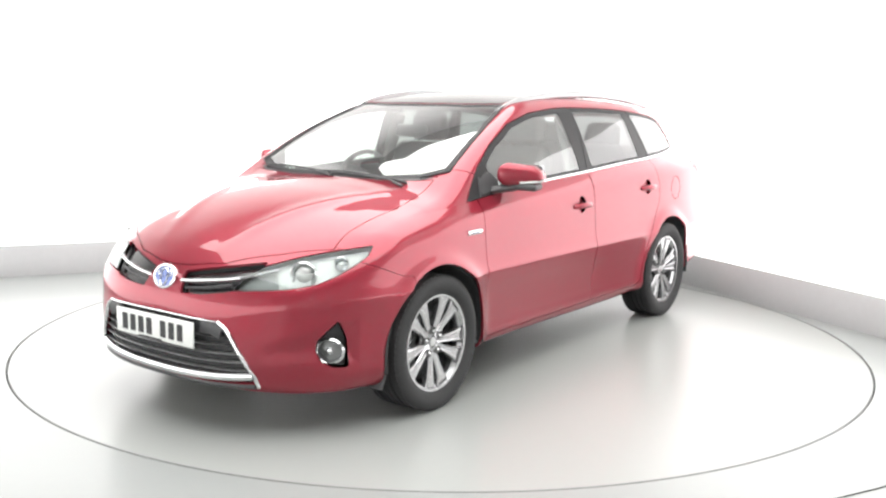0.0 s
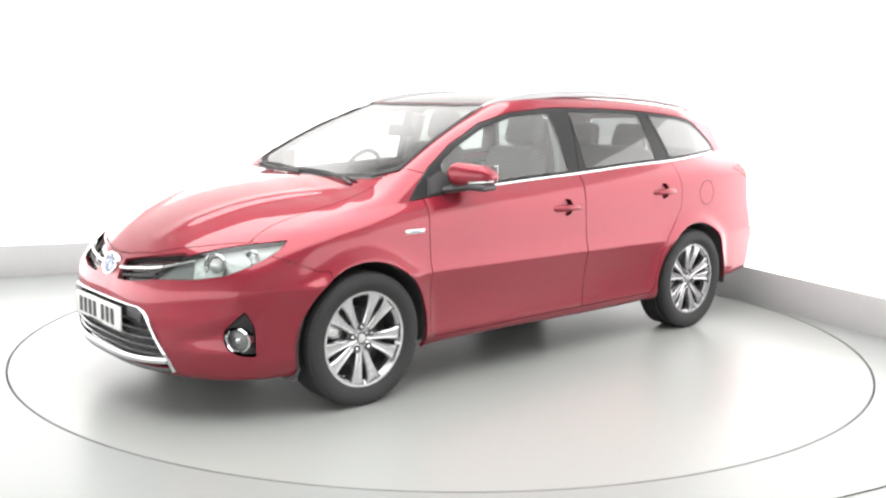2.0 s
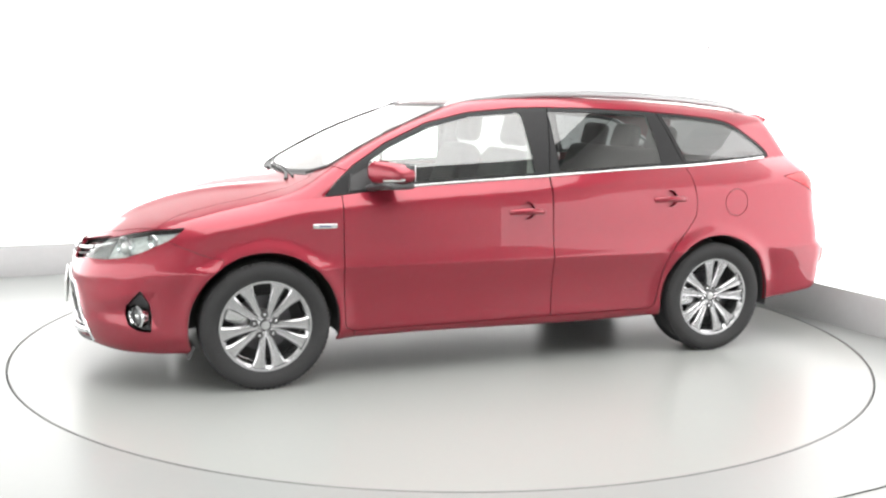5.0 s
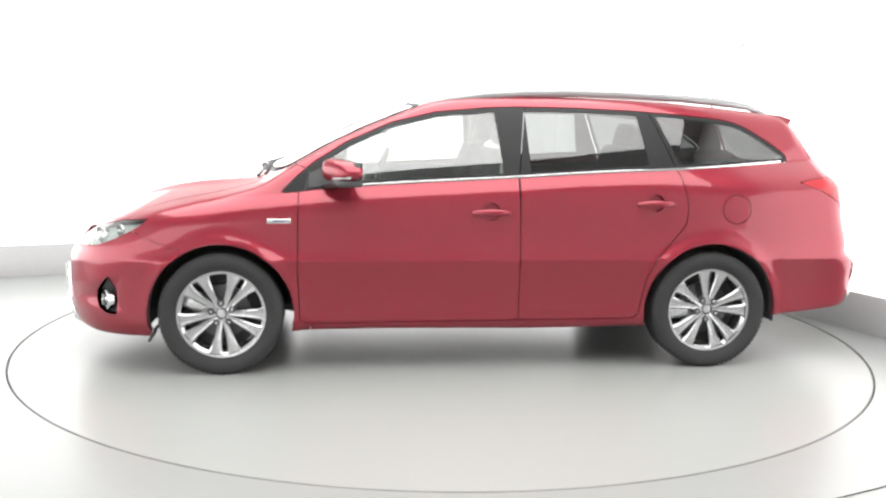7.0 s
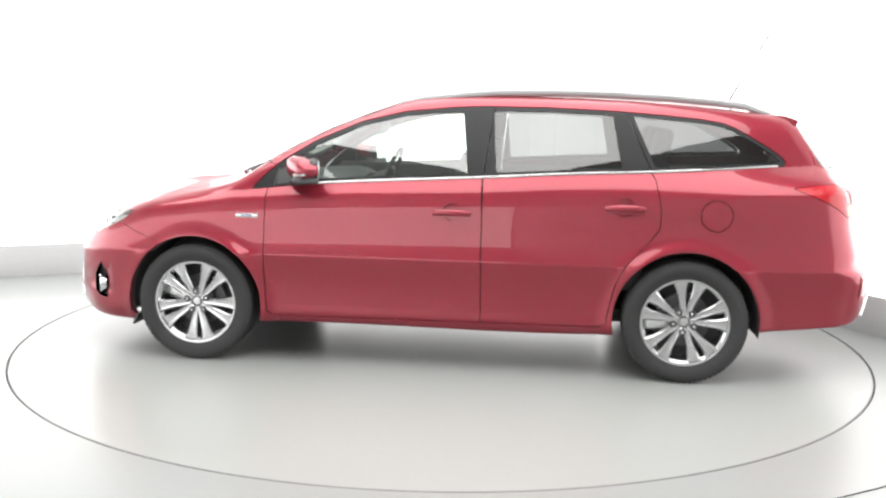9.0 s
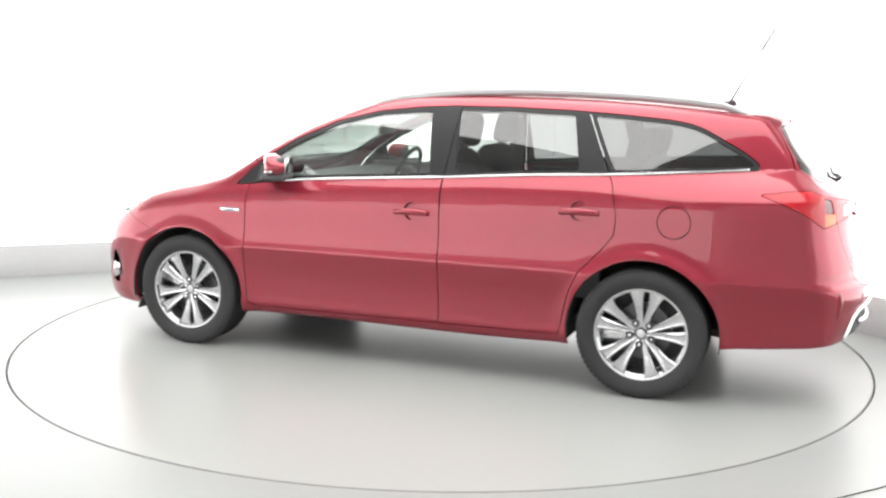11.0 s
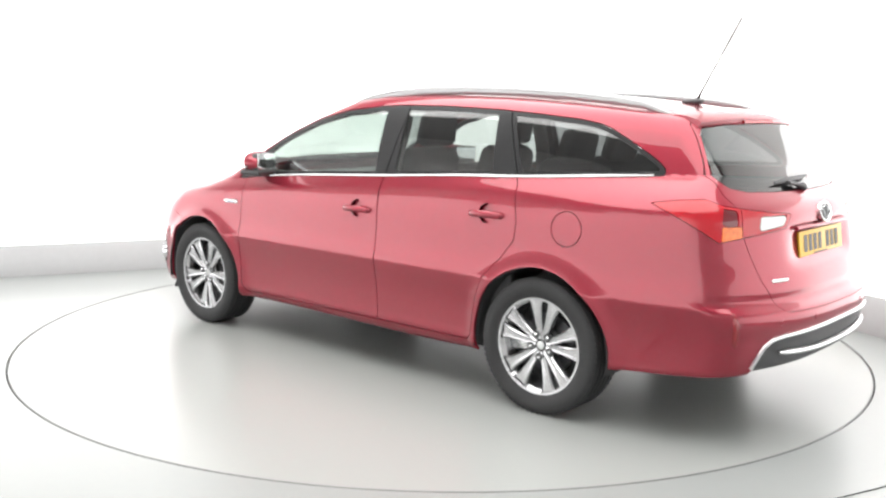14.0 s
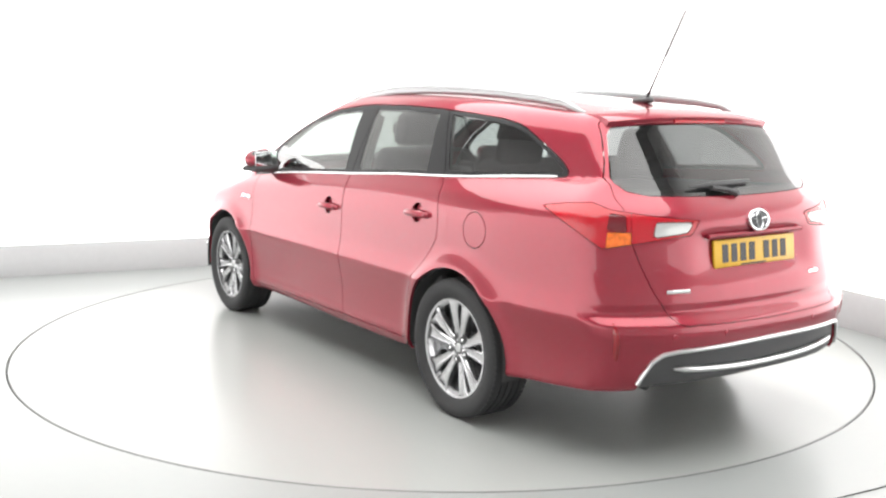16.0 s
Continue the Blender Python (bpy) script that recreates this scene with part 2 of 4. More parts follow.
top_line = spline([-2.3, -2.0, -1.7, -1.35, -1.0, -0.65, -0.3, 0.0, 0.2, 0.42, 0.69, 0.9, 1.1, 1.26, 1.46, 1.68, 1.89, 2.03, 2.12, 2.2],
                  [1.31, 1.365, 1.408, 1.445, 1.468, 1.478, 1.478, 1.461, 1.427, 1.347, 1.231, 1.132, 1.039, 1.016, 0.987, 0.93, 0.841, 0.758, 0.69, 0.6])
crown = spline([-2.2, -1.0, -0.2, 0.3, 0.66, 1.0, 1.3, 1.7, 2.1], [0.12, 0.11, 0.09, 0.05, 0.035, 0.09, 0.18, 0.2, 0.24])
belt = spline([-2.2, -1.75, -1.13, -0.69, -0.24, 0.2, 0.6, 1.0, 1.5, 2.1], [1.135, 1.111, 1.073, 1.053, 1.024, 1.0, 0.975, 0.937, 0.88, 0.79])
half_width = spline([-2.35, -2.1, -1.9, -1.6, -1.3, -0.8, 0.0, 0.8, 1.3, 1.6, 1.8, 2.0, 2.2], [0.74, 0.8, 0.835, 0.868, 0.878, 0.874, 0.87, 0.872, 0.88, 0.866, 0.845, 0.81, 0.75])
lower_in = spline([0.15, 0.22, 0.27, 0.33, 0.4, 0.47, 0.54, 0.585, 0.605, 0.63, 0.7], [0.1, 0.06, 0.036, 0.034, 0.031, 0.024, 0.012, 0.0035, 0.0008, 0.0, 0.0])
upper_in = spline([0.0, 0.06, 0.15, 0.3, 0.5, 0.7, 0.85, 1.0], [0.0, 0.0075, 0.0155, 0.022, 0.027, 0.034, 0.049, 0.085])
glass_in = spline([0.0, 0.1, 0.2, 0.3, 0.37, 0.5], [0.0, 0.034, 0.073, 0.12, 0.16, 0.25])
rear_in = spline([-2.2, -1.8, -1.4, -1.1, -0.7, 0.0, 1.0], [0.165, 0.118, 0.045, 0.013, 0.0, 0.0, 0.0])
nose = spline([0.15, 0.22, 0.3, 0.4, 0.5, 0.6, 0.68, 0.76, 0.86], [2.1, 2.165, 2.19, 2.195, 2.19, 2.18, 2.145, 2.08, 1.96])
tail = spline([0.2, 0.29, 0.36, 0.47, 0.555, 0.58, 0.61, 0.66, 0.8, 0.9, 1.0, 1.08, 1.163, 1.306, 1.36, 1.45], [-2.26, -2.3, -2.325, -2.338, -2.345, -2.338, -2.305, -2.298, -2.262, -2.245, -2.215, -2.12, -2.045, -1.935, -1.9, -1.85])
underside = spline([-2.35, -1.9, -1.6, -0.95, 0.9, 1.6, 2.0, 2.2], [0.33, 0.29, 0.27, 0.225, 0.215, 0.19, 0.19, 0.2])
AXLE, ARCH, HUB = 1.3, 0.368, 0.317


def smooth_max(a, b, k):
    h = np.clip(1 - np.abs(a - b) / k, 0, 1)
    return np.maximum(a, b) + h * h * k / 4


def side_face(x, z):
    zb = belt(x)
    u = np.clip((z - 0.6) / (zb - 0.6), 0, 1)
    w = lower_in(np.clip(z, 0.1, 0.7)) + upper_in(u) + np.where(z > zb, glass_in(np.clip(z - zb, 0, 0.5)), 0)
    w = w + rear_in(x) * np.clip((u - 0.72) / 0.28, 0, 1) ** 1.5
    for ax in (AXLE, -AXLE):
        r = np.hypot(x - ax, z - HUB)
        w = w - 0.02 * np.exp(-((r - ARCH) / 0.05) ** 2) * (z > 0.15)
    return half_width(x) - w


def form(p):
    """Below nought inside the car's outer skin, nought on it."""
    x, y, z = p[..., 0], np.abs(p[..., 1]), p[..., 2]
    side = y - side_face(x, z)
    fold = 0.008 * np.exp(-((y - np.clip(0.52 - 0.36 * (x - 1.1), 0.15, 0.6)) / 0.05) ** 2) * np.clip((x - 1.05) / 0.3, 0, 1) * np.clip((2.05 - x) / 0.2, 0, 1)
    top = (z - fold - (top_line(x) - crown(x) * y * y)) * 0.93
    front = (x - (nose(z) - 0.075 * (y / 0.5) ** 3.3)) * 0.9
    recess = 0.034 * np.exp(-((z - 0.83) / 0.085) ** 4) * np.exp(-(y / 0.34) ** 6)
    back = (tail(z) + recess + 0.1 * (y / 0.62) ** 3 - x) * 0.9
    low = underside(x) - z
    s = (y - x) * 0.7071
    d = np.minimum(np.minimum(0.422 + (s + 1.12) * 0.25 - z, z - 0.316), np.minimum(s + 1.13, -0.69 - s))
    d = np.clip(d / 0.08, 0, 1)
    dent = 0.018 * d * d * (3 - 2 * d) * np.clip((s + 1.15) / 0.3, 0, 1) * (x > 1.6)
    f = smooth_max(side, top, 0.07)
    f = smooth_max(f, front, 0.1) + dent
    f = smooth_max(f, back, 0.06)
    return smooth_max(f, low, 0.03)


def slope(p, e=1e-3):
    g = np.stack([form(p + e * v) - form(p - e * v) for v in np.eye(3)], -1)
    return g / np.maximum(np.linalg.norm(g, axis=-1, keepdims=True), 1e-9)


def onto(p, steps=4, e=1e-3):
    for _ in range(steps):
        g = np.stack([form(p + e * v) - form(p - e * v) for v in np.eye(3)], -1) / (2 * e)
        p = p - g * (form(p) / np.maximum((g * g).sum(-1), 1e-9))[..., None]
    return p
# ---- cutting the skin into panels ----
def nets(h):
    """The left half of the skin as triangles, by surface nets drawn onto the form."""
    lo, hi = np.array([-2.46, -2 * h, 0.1]), np.array([2.32, 0.98, 1.56])
    n = np.ceil((hi - lo) / h).astype(int) + 1
    ax = [lo[i] + h * np.arange(n[i]) for i in range(3)]
    grid = np.stack(np.meshgrid(*ax, indexing="ij"), -1)
    f = form(grid)
    inside = f < 0
    corners = [(i, j, k) for i in (0, 1) for j in (0, 1) for k in (0, 1)]
    cnt = sum(inside[i:n[0] - 1 + i, j:n[1] - 1 + j, k:n[2] - 1 + k].astype(int) for i, j, k in corners)
    live = (cnt > 0) & (cnt < 8)
    index = -np.ones(live.shape, int)
    index[live] = np.arange(live.sum())
    v = onto(lo + h * (np.argwhere(live) + 0.5), 6)
    tris = []
    for a in range(3):
        b, c = (a + 1) % 3, (a + 2) % 3
        s0, s1 = [slice(None)] * 3, [slice(None)] * 3
        s0[a], s1[a] = slice(0, -1), slice(1, None)
        cross = inside[tuple(s0)] != inside[tuple(s1)]
        at = np.argwhere(cross)
        at = at[(at[:, b] > 0) & (at[:, c] > 0) & (at[:, b] < n[b] - 1) & (at[:, c] < n[c] - 1)]
        eb, ec = np.eye(3, dtype=int)[b], np.eye(3, dtype=int)[c]
        q = [index[tuple((at - d).T)] for d in (0 * eb, eb, eb + ec, ec)]
        out = inside[tuple(at.T)]
        q1, q3 = np.where(out, q[1], q[3]), np.where(out, q[3], q[1])
        tris += [np.stack([q[0], q1, q[2]], 1), np.stack([q[0], q[2], q3], 1)]
    return v, np.concatenate(tris)


def clip(skin, g):
    """The part of a skin where g, given at its points, is below nought; cut edges are drawn back onto the form."""
    v, t = skin
    if len(t) == 0:
        return skin
    g = np.where(np.abs(g) < 1e-7, 1e-7, g)
    ins = g[t] < 0
    k = ins.sum(1)
    new_t, pairs = [t[k == 3]], []
    base = len(v)

    def cut(a, b):
        pairs.append(np.stack([a, b], 1))
        return base + sum(len(p) for p in pairs[:-1]) + np.arange(len(a))
    for count in (1, 2):
        for r in range(3):
            sel = (k == count) & (ins[:, r] == (count == 1))
            if not sel.any():
                continue
            a, b, c = t[sel, r], t[sel, (r + 1) % 3], t[sel, (r + 2) % 3]
            ab, ac = cut(a, b), cut(a, c)
            if count == 1:
                new_t.append(np.stack([a, ab, ac], 1))
            else:
                new_t += [np.stack([ab, b, c], 1), np.stack([ab, c, ac], 1)]
    t = np.concatenate(new_t)
    if pairs:
        p = np.sort(np.concatenate(pairs), 1)
        uniq, inv = np.unique(p, axis=0, return_inverse=True)
        inv = np.asarray(inv).ravel()
        w = (g[uniq[:, 0]] / (g[uniq[:, 0]] - g[uniq[:, 1]]))[:, None]
        v = np.concatenate([v, v[uniq[:, 0]] * (1 - w) + v[uniq[:, 1]] * w])
        t = np.where(t >= base, base + inv[np.maximum(t - base, 0)], t)
    t = t[(t[:, 0] != t[:, 1]) & (t[:, 1] != t[:, 2]) & (t[:, 0] != t[:, 2])]
    used, inv = np.unique(t, return_inverse=True)
    return v[used], np.asarray(inv).reshape(-1, 3)


def within(a, b, poly):
    """Signed distance to a polygon, below nought inside."""
    poly = np.array(poly, float)
    d, sign = np.full(a.shape, 1e9), np.ones(a.shape)
    for (x0, y0), (x1, y1) in zip(poly, np.roll(poly, -1, 0)):
        ex, ey = x1 - x0, y1 - y0
        wx, wy = a - x0, b - y0
        s = np.clip((wx * ex + wy * ey) / (ex * ex + ey * ey), 0, 1)
        d = np.minimum(d, np.hypot(wx - ex * s, wy - ey * s))
        flip = ((y0 <= b) != (y1 <= b)) & (wx < ex * wy / (ey if ey else 1e-12))
        sign = np.where(flip, -sign, sign)
    return d * sign


def side_view(v, poly):
    return np.maximum(within(v[:, 0], v[:, 2], poly), 0.4 - v[:, 1])


def plan_view(v, poly, above):
    return np.maximum(within(v[:, 0], v[:, 1], poly + [(poly[-1][0], -0.2), (poly[0][0], -0.2)]), above - v[:, 2])


def front_view(v, poly):
    return np.maximum(within(v[:, 1], v[:, 2], poly), 1.4 - v[:, 0])


def rear_view(v, poly):
    return np.maximum(within(v[:, 1], v[:, 2], poly), v[:, 0] + 1.4)


def nose_corner(v, poly):
    return np.maximum(within((v[:, 1] - v[:, 0]) * 0.7071, v[:, 2], poly), 1.4 - v[:, 0])


def tail_corner(v, poly):
    return np.maximum(within((v[:, 0] + v[:, 1]) * 0.7071, v[:, 2], poly), v[:, 0] + 1.4)


SKIN = {}


def take(region, gap=0.005, view=None, *more):
    """Cuts a region out of what is left of the skin, with a shut line round it, and returns it."""
    rest = SKIN["rest"]
    got = clip(rest, view(rest[0], region, *more) + gap / 2)
    SKIN["rest"] = clip(rest, gap / 2 - view(rest[0], region, *more))
    return got


def split(skin, region, view, gap=0.0, *more):
    a = clip(skin, view(skin[0], region, *more) + gap / 2)
    return a, clip(skin, gap / 2 - view(skin[0], region, *more))


def sheet(name, skin, material, parent, sides="both", depth=0.014, lift=0.0, label=""):
    """A panel of the skin with folded edges; sides: left, right, or both halves in one mesh."""
    v, t = skin
    nrm = slope(v)
    v = v + lift * nrm
    edge = np.concatenate([t[:, [0, 1]], t[:, [1, 2]], t[:, [2, 0]]])
    key = np.sort(edge, 1)
    _, first, cnt = np.unique(key, axis=0, return_index=True, return_counts=True)
    rim = edge[first[cnt == 1]]
    rim = rim[~((np.abs(v[rim[:, 0], 1]) < 1e-3) & (np.abs(v[rim[:, 1], 1]) < 1e-3))]
    ids = np.unique(rim)
    at = {int(i): k for k, i in enumerate(ids)}
    n0 = len(v)
    outward = np.zeros((len(ids), 3))
    for a, b in rim:
        d = np.cross(v[b] - v[a], nrm[a])
        d = d / max(np.linalg.norm(d), 1e-9)
        outward[at[int(a)]] += d
        outward[at[int(b)]] += d
    outward /= np.maximum(np.linalg.norm(outward, axis=1, keepdims=True), 1e-9)
    allv = np.concatenate([v, v[ids], v[ids] - depth * nrm[ids]])
    alln = np.concatenate([nrm, outward, outward])
    faces = [tuple(f) for f in t]
    for a, b in rim:
        i, j = n0 + at[int(a)], n0 + at[int(b)]
        faces.append((j, i, i + len(ids), j + len(ids)))
    if sides == "left":
        return mesh_ob(name, allv, faces, material, parent, label, alln)
    flipv, flipn = allv * [1, -1, 1], alln * [1, -1, 1]
    if sides == "right":
        return mesh_ob(name, flipv, [f[::-1] for f in faces], material, parent, label, flipn)
    m = len(allv)
    return mesh_ob(name, np.concatenate([allv, flipv]), faces + [tuple(i + m for i in f[::-1]) for f in faces], material, parent, label,
                   np.concatenate([alln, flipn]))


def on_side(x, z, out=0.0):
    """A point on the car's left flank."""
    y = 0.8
    for _ in range(30):
        y -= float(form(np.array([x, y, z])))
    return np.array([x, y + out, z])


def on_front(y, z, out=0.0):
    x = 2.2
    for _ in range(40):
        x -= float(form(np.array([x, y, z])))
    return np.array([x + out, y, z])


def on_back(y, z, out=0.0):
    x = -2.4
    for _ in range(40):
        x += float(form(np.array([x, y, z])))
    return np.array([x - out, y, z])


def on_top(x, y, out=0.0):
    z = 1.5
    for _ in range(40):
        z -= float(form(np.array([x, y, z])))
    return np.array([x, y, z + out])


def normal_at(p):
    return Vector(slope(np.array(p)[None])[0])


car = new("estate_car")
tagged(car, "metallic red estate car with silver alloy wheels, parked on a turntable", "car")

skin = nets(0.015)
skin = clip(skin, -skin[0][:, 1])
skin = clip(skin, underside(skin[0][:, 0]) + 0.006 - skin[0][:, 2])
for ax in (AXLE, -AXLE):
    v = skin[0]
    skin = clip(skin, -np.maximum(np.hypot(v[:, 0] - ax, v[:, 2] - HUB) - ARCH, 0.45 - v[:, 1]))
SKIN["rest"] = skin

# the dark shell behind the shut lines
v = skin[0]
back = clip(skin, np.maximum(v[:, 2] - (belt(v[:, 0]) - 0.035), 0.0 * v[:, 0] - 1))
for poly, view in (([(-1.24, 0.63), (-1.08, 0.735), (-0.8, 0.79), (-0.6, 0.81), (-0.66, 0.73), (-0.87, 0.65)], nose_corner),):
    back = split(back, poly, view)[1]
inner = back[0] - 0.034 * slope(back[0])
mesh_ob("inner_shell", np.concatenate([inner, inner * [1, -1, 1]]), [tuple(f) for f in back[1]] + [tuple(i + len(inner) for i in f[::-1]) for f in back[1]],
        LINER, car, "dark hidden inner body shell")

# glass and upper parts
screen_outer = [(1.125, 0.0), (1.1, 0.25), (1.03, 0.52), (0.95, 0.655), (0.6, 0.6), (0.225, 0.51), (0.262, 0.3), (0.275, 0.0)]
screen_inner = [(1.1, 0.0), (1.075, 0.25), (1.0, 0.51), (0.93, 0.615), (0.6, 0.57), (0.26, 0.485), (0.295, 0.3), (0.305, 0.0)]
DLO = [(1.0, 0.937), (0.6, 0.98), (0.2, 1.005), (-0.24, 1.029), (-0.69, 1.057), (-1.13, 1.078), (-1.785, 1.115), (-1.79, 1.138), (-1.757, 1.17), (-1.7, 1.208), (-1.59, 1.27), (-1.52, 1.307), (-1.46, 1.328),
       (-1.36, 1.345), (-1.15, 1.364), (-0.88, 1.382), (-0.55, 1.393), (-0.24, 1.394), (-0.09, 1.388), (0.18, 1.362), (0.42, 1.305), (0.66, 1.2), (0.83, 1.095), (0.92, 1.02)]
dlo = take(DLO, 0.004, side_view)
panes = {}
panes["front"], dlo = split(dlo, [(0.76, 0.992), (0.2, 1.027), (-0.165, 1.046), (-0.125, 1.362), (0.17, 1.34), (0.41, 1.283), (0.64, 1.18), (0.75, 1.11)], side_view, 0.001)
panes["rear"], dlo = split(dlo, [(-0.31, 1.055), (-0.69, 1.079), (-0.955, 1.092), (-0.903, 1.357), (-0.6, 1.37), (-0.29, 1.37)], side_view, 0.001)
panes["quarter"], dlo = split(dlo, [(-1.125, 1.1), (-1.768, 1.134), (-1.742, 1.16), (-1.688, 1.196), (-1.58, 1.256), (-1.51, 1.291), (-1.452, 1.31), (-1.35, 1.326), (-1.15, 1.345), (-1.008, 1.356)], side_view, 0.001)
# the surround parts at the door gaps
front_frame, dlo = split(dlo, [(1.2, 0.8), (-0.243, 0.8), (-0.247, 1.03), (-0.295, 1.42), (-0.295, 1.5), (1.2, 1.5)], side_view, 0.006)
rear_frame, quarter_frame = split(dlo, [(-0.2, 0.8), (-1.13, 0.8), (-1.11, 1.07), (-0.975, 1.37), (-0.96, 1.5), (-0.2, 1.5)], side_view, 0.006)
screen = take(screen_outer, 0.004, plan_view, 0.9)
screen, screen_band = split(screen, screen_inner, plan_view, 0.001, 0.9)
bonnet = take([(1.145, 0.0), (1.12, 0.25), (1.05, 0.525), (1.02, 0.61), (1.35, 0.645), (1.69, 0.645), (1.795, 0.665), (1.93, 0.49), (2.05, 0.28), (2.092, 0.1), (2.097, 0.0)], 0.004, plan_view, 0.55)
cowl = take([(1.145, 0.0), (1.12, 0.25), (1.05, 0.53), (0.98, 0.645), (1.03, 0.52), (1.09, 0.25), (1.12, 0.0)], 0.002, plan_view, 0.9)
roof_pane = take([(0.262, 0.0), (0.25, 0.3), (0.215, 0.475), (-0.4, 0.52), (-1.1, 0.5), (-1.17, 0.44), (-1.18, 0.0)], 0.005, plan_view, 1.2)
roof_panel = take([(-1.185, 0.0), (-1.175, 0.45), (-1.11, 0.52), (-1.7, 0.5), (-1.76, 0.46), (-1.79, 0.0)], 0.005, plan_view, 1.2)

# lamps
LAMP = [(-1.225, 0.623), (-1.16, 0.675), (-1.081, 0.722), (-0.93, 0.76), (-0.8, 0.783), (-0.63, 0.802), (-0.655, 0.765), (-0.70, 0.735), (-0.79, 0.69), (-0.873, 0.66), (-1.0, 0.64)]
head = take(LAMP, 0.003, nose_corner)
TAIL = [(-0.716, 1.012), (-0.83, 1.03), (-0.915, 1.037), (-0.984, 1.012), (-1.15, 0.988), (-1.334, 0.968), (-1.302, 0.912), (-1.106, 0.888), (-0.958, 0.866), (-0.84, 0.94)]
tail_lamp = take(TAIL, 0.003, tail_corner)

# openings of the nose
grille = take([(0.1, 0.672), (0.2, 0.692), (0.32, 0.712), (0.47, 0.735), (0.42, 0.655), (0.385, 0.62), (0.25, 0.598), (0.125, 0.592)], 0.004, front_view)
INTAKE = [(0.0, 0.5), (0.2, 0.5), (0.36, 0.494), (0.4, 0.465), (0.46, 0.37), (0.51, 0.29), (0.5, 0.245), (0.3, 0.235), (0.0, 0.23), (-0.1, 0.23), (-0.1, 0.5)]
intake = take(INTAKE, 0.002, front_view)
FOG = [(-0.782, 0.508), (-0.82, 0.475), (-0.872, 0.425), (-0.878, 0.385), (-0.855, 0.34), (-0.805, 0.313), (-0.742, 0.308), (-0.75, 0.43)]
fog = take(FOG, 0.004, nose_corner)

# tailgate, rear bumper and valance
rear_glass = take([(0.0, 1.337), (0.3, 1.334), (0.492, 1.322), (0.524, 1.29), (0.567, 1.18), (0.594, 1.105), (0.572, 1.076), (0.5, 1.06), (0.3, 1.054), (0.0, 1.05), (-0.1, 1.05), (-0.1, 1.337)], 0.004, rear_view)
tailgate = take([(0.0, 1.46), (0.44, 1.4), (0.53, 1.33), (0.58, 1.18), (0.612, 1.1), (0.635, 1.05), (0.625, 0.87), (0.57, 0.7), (0.5, 0.585), (0.47, 0.575), (0.0, 0.57), (-0.1, 0.57), (-0.1, 1.46)], 0.003, rear_view)
valance = take([(0.64, 0.28), (0.63, 0.36), (0.595, 0.44), (0.56, 0.468), (0.5, 0.477), (0.0, 0.487), (-0.1, 0.487), (-0.1, 0.2), (0.64, 0.2)], 0.002, rear_view)
rear_bumper = take([(-2.5, 0.1), (-1.5, 0.1), (-1.5, 0.555), (-1.75, 0.61), (-2.06, 0.868), (-2.5, 0.868)], 0.0, lambda v, p: within(v[:, 0], v[:, 2], p))
front_bumper = take([(2.5, 0.1), (1.5, 0.1), (1.5, 0.66), (1.556, 0.664), (1.751, 0.742), (1.78, 0.8), (2.5, 0.8)], 0.0025, lambda v, p: within(v[:, 0], v[:, 2], p))

# flanks
FRONT_DOOR = [(0.905, 0.985), (0.86, 1.05), (-0.24, 1.05), (-0.247, 0.8), (-0.25, 0.27), (0.86, 0.262), (0.9, 0.285), (0.912, 0.5), (0.91, 0.8)]
REAR_DOOR = [(-0.247, 1.06), (-1.09, 1.09), (-1.125, 1.04), (-1.158, 0.88), (-1.15, 0.79), (-1.08, 0.7), (-0.985, 0.6), (-0.94, 0.5), (-0.918, 0.4), (-0.9, 0.3), (-0.87, 0.275), (-0.25, 0.27)]
front_door = take(FRONT_DOOR, 0.0045, side_view)
rear_door = take(REAR_DOOR, 0.0045, side_view)


def dish_outline(x, z):
    return [(x + 0.047 * math.cos(k * math.pi / 14), z + 0.047 * math.sin(k * math.pi / 14)) for k in range(28)]


front_cup, front_door = split(front_door, dish_outline(-0.0925, 0.85), side_view)
rear_cup, rear_door = split(rear_door, dish_outline(-0.9775, 0.899), side_view)
fuel = take([(-1.43 + 0.078 * math.cos(a * math.pi / 12), 0.868 + 0.078 * math.sin(a * math.pi / 12)) for a in range(24)], 0.004, side_view)
fender = take([(0.85, 0.1), (0.85, 1.06), (0.98, 1.1), (1.2, 1.08), (1.95, 0.95), (1.95, 0.1)], 0.004, lambda v, p: np.maximum(within(v[:, 0], v[:, 2], p), 0.4 - v[:, 1]))

for side in ("left", "right"):
    sheet("body_side", SKIN["rest"], PAINT, car, side)
    sheet("front_fender", fender, PAINT, car, side)
    for name, skin_, pane, tint in (("front_door", front_door, "front", GLASS), ("rear_door", rear_door, "rear", PRIVACY)):
        door = sheet(name, skin_, PAINT, car, side)
        sheet("window_frame", front_frame if pane == "front" else rear_frame, TRIM, door, side, 0.02, -0.002, "black window frame")
        sheet("window_pane", panes[pane], tint, door, side, 0.003, -0.004, "clear side glass" if pane == "front" else "smoked side glass")
    sheet("quarter_window", panes["quarter"], QUARTER, car, side, 0.003, -0.004, "smoked rear quarter glass")
    sheet("quarter_surround", quarter_frame, TRIM, car, side, 0.02, -0.002, "gloss black quarter window surround")
sheet("fuel_flap", fuel, PAINT, car, "left")
sheet("fuel_flap_blank", fuel, PAINT, car, "right", label="red body panel")
windscreen = sheet("windscreen", screen, SCREEN, car, "both", 0.004, -0.002, "clear laminated windscreen")
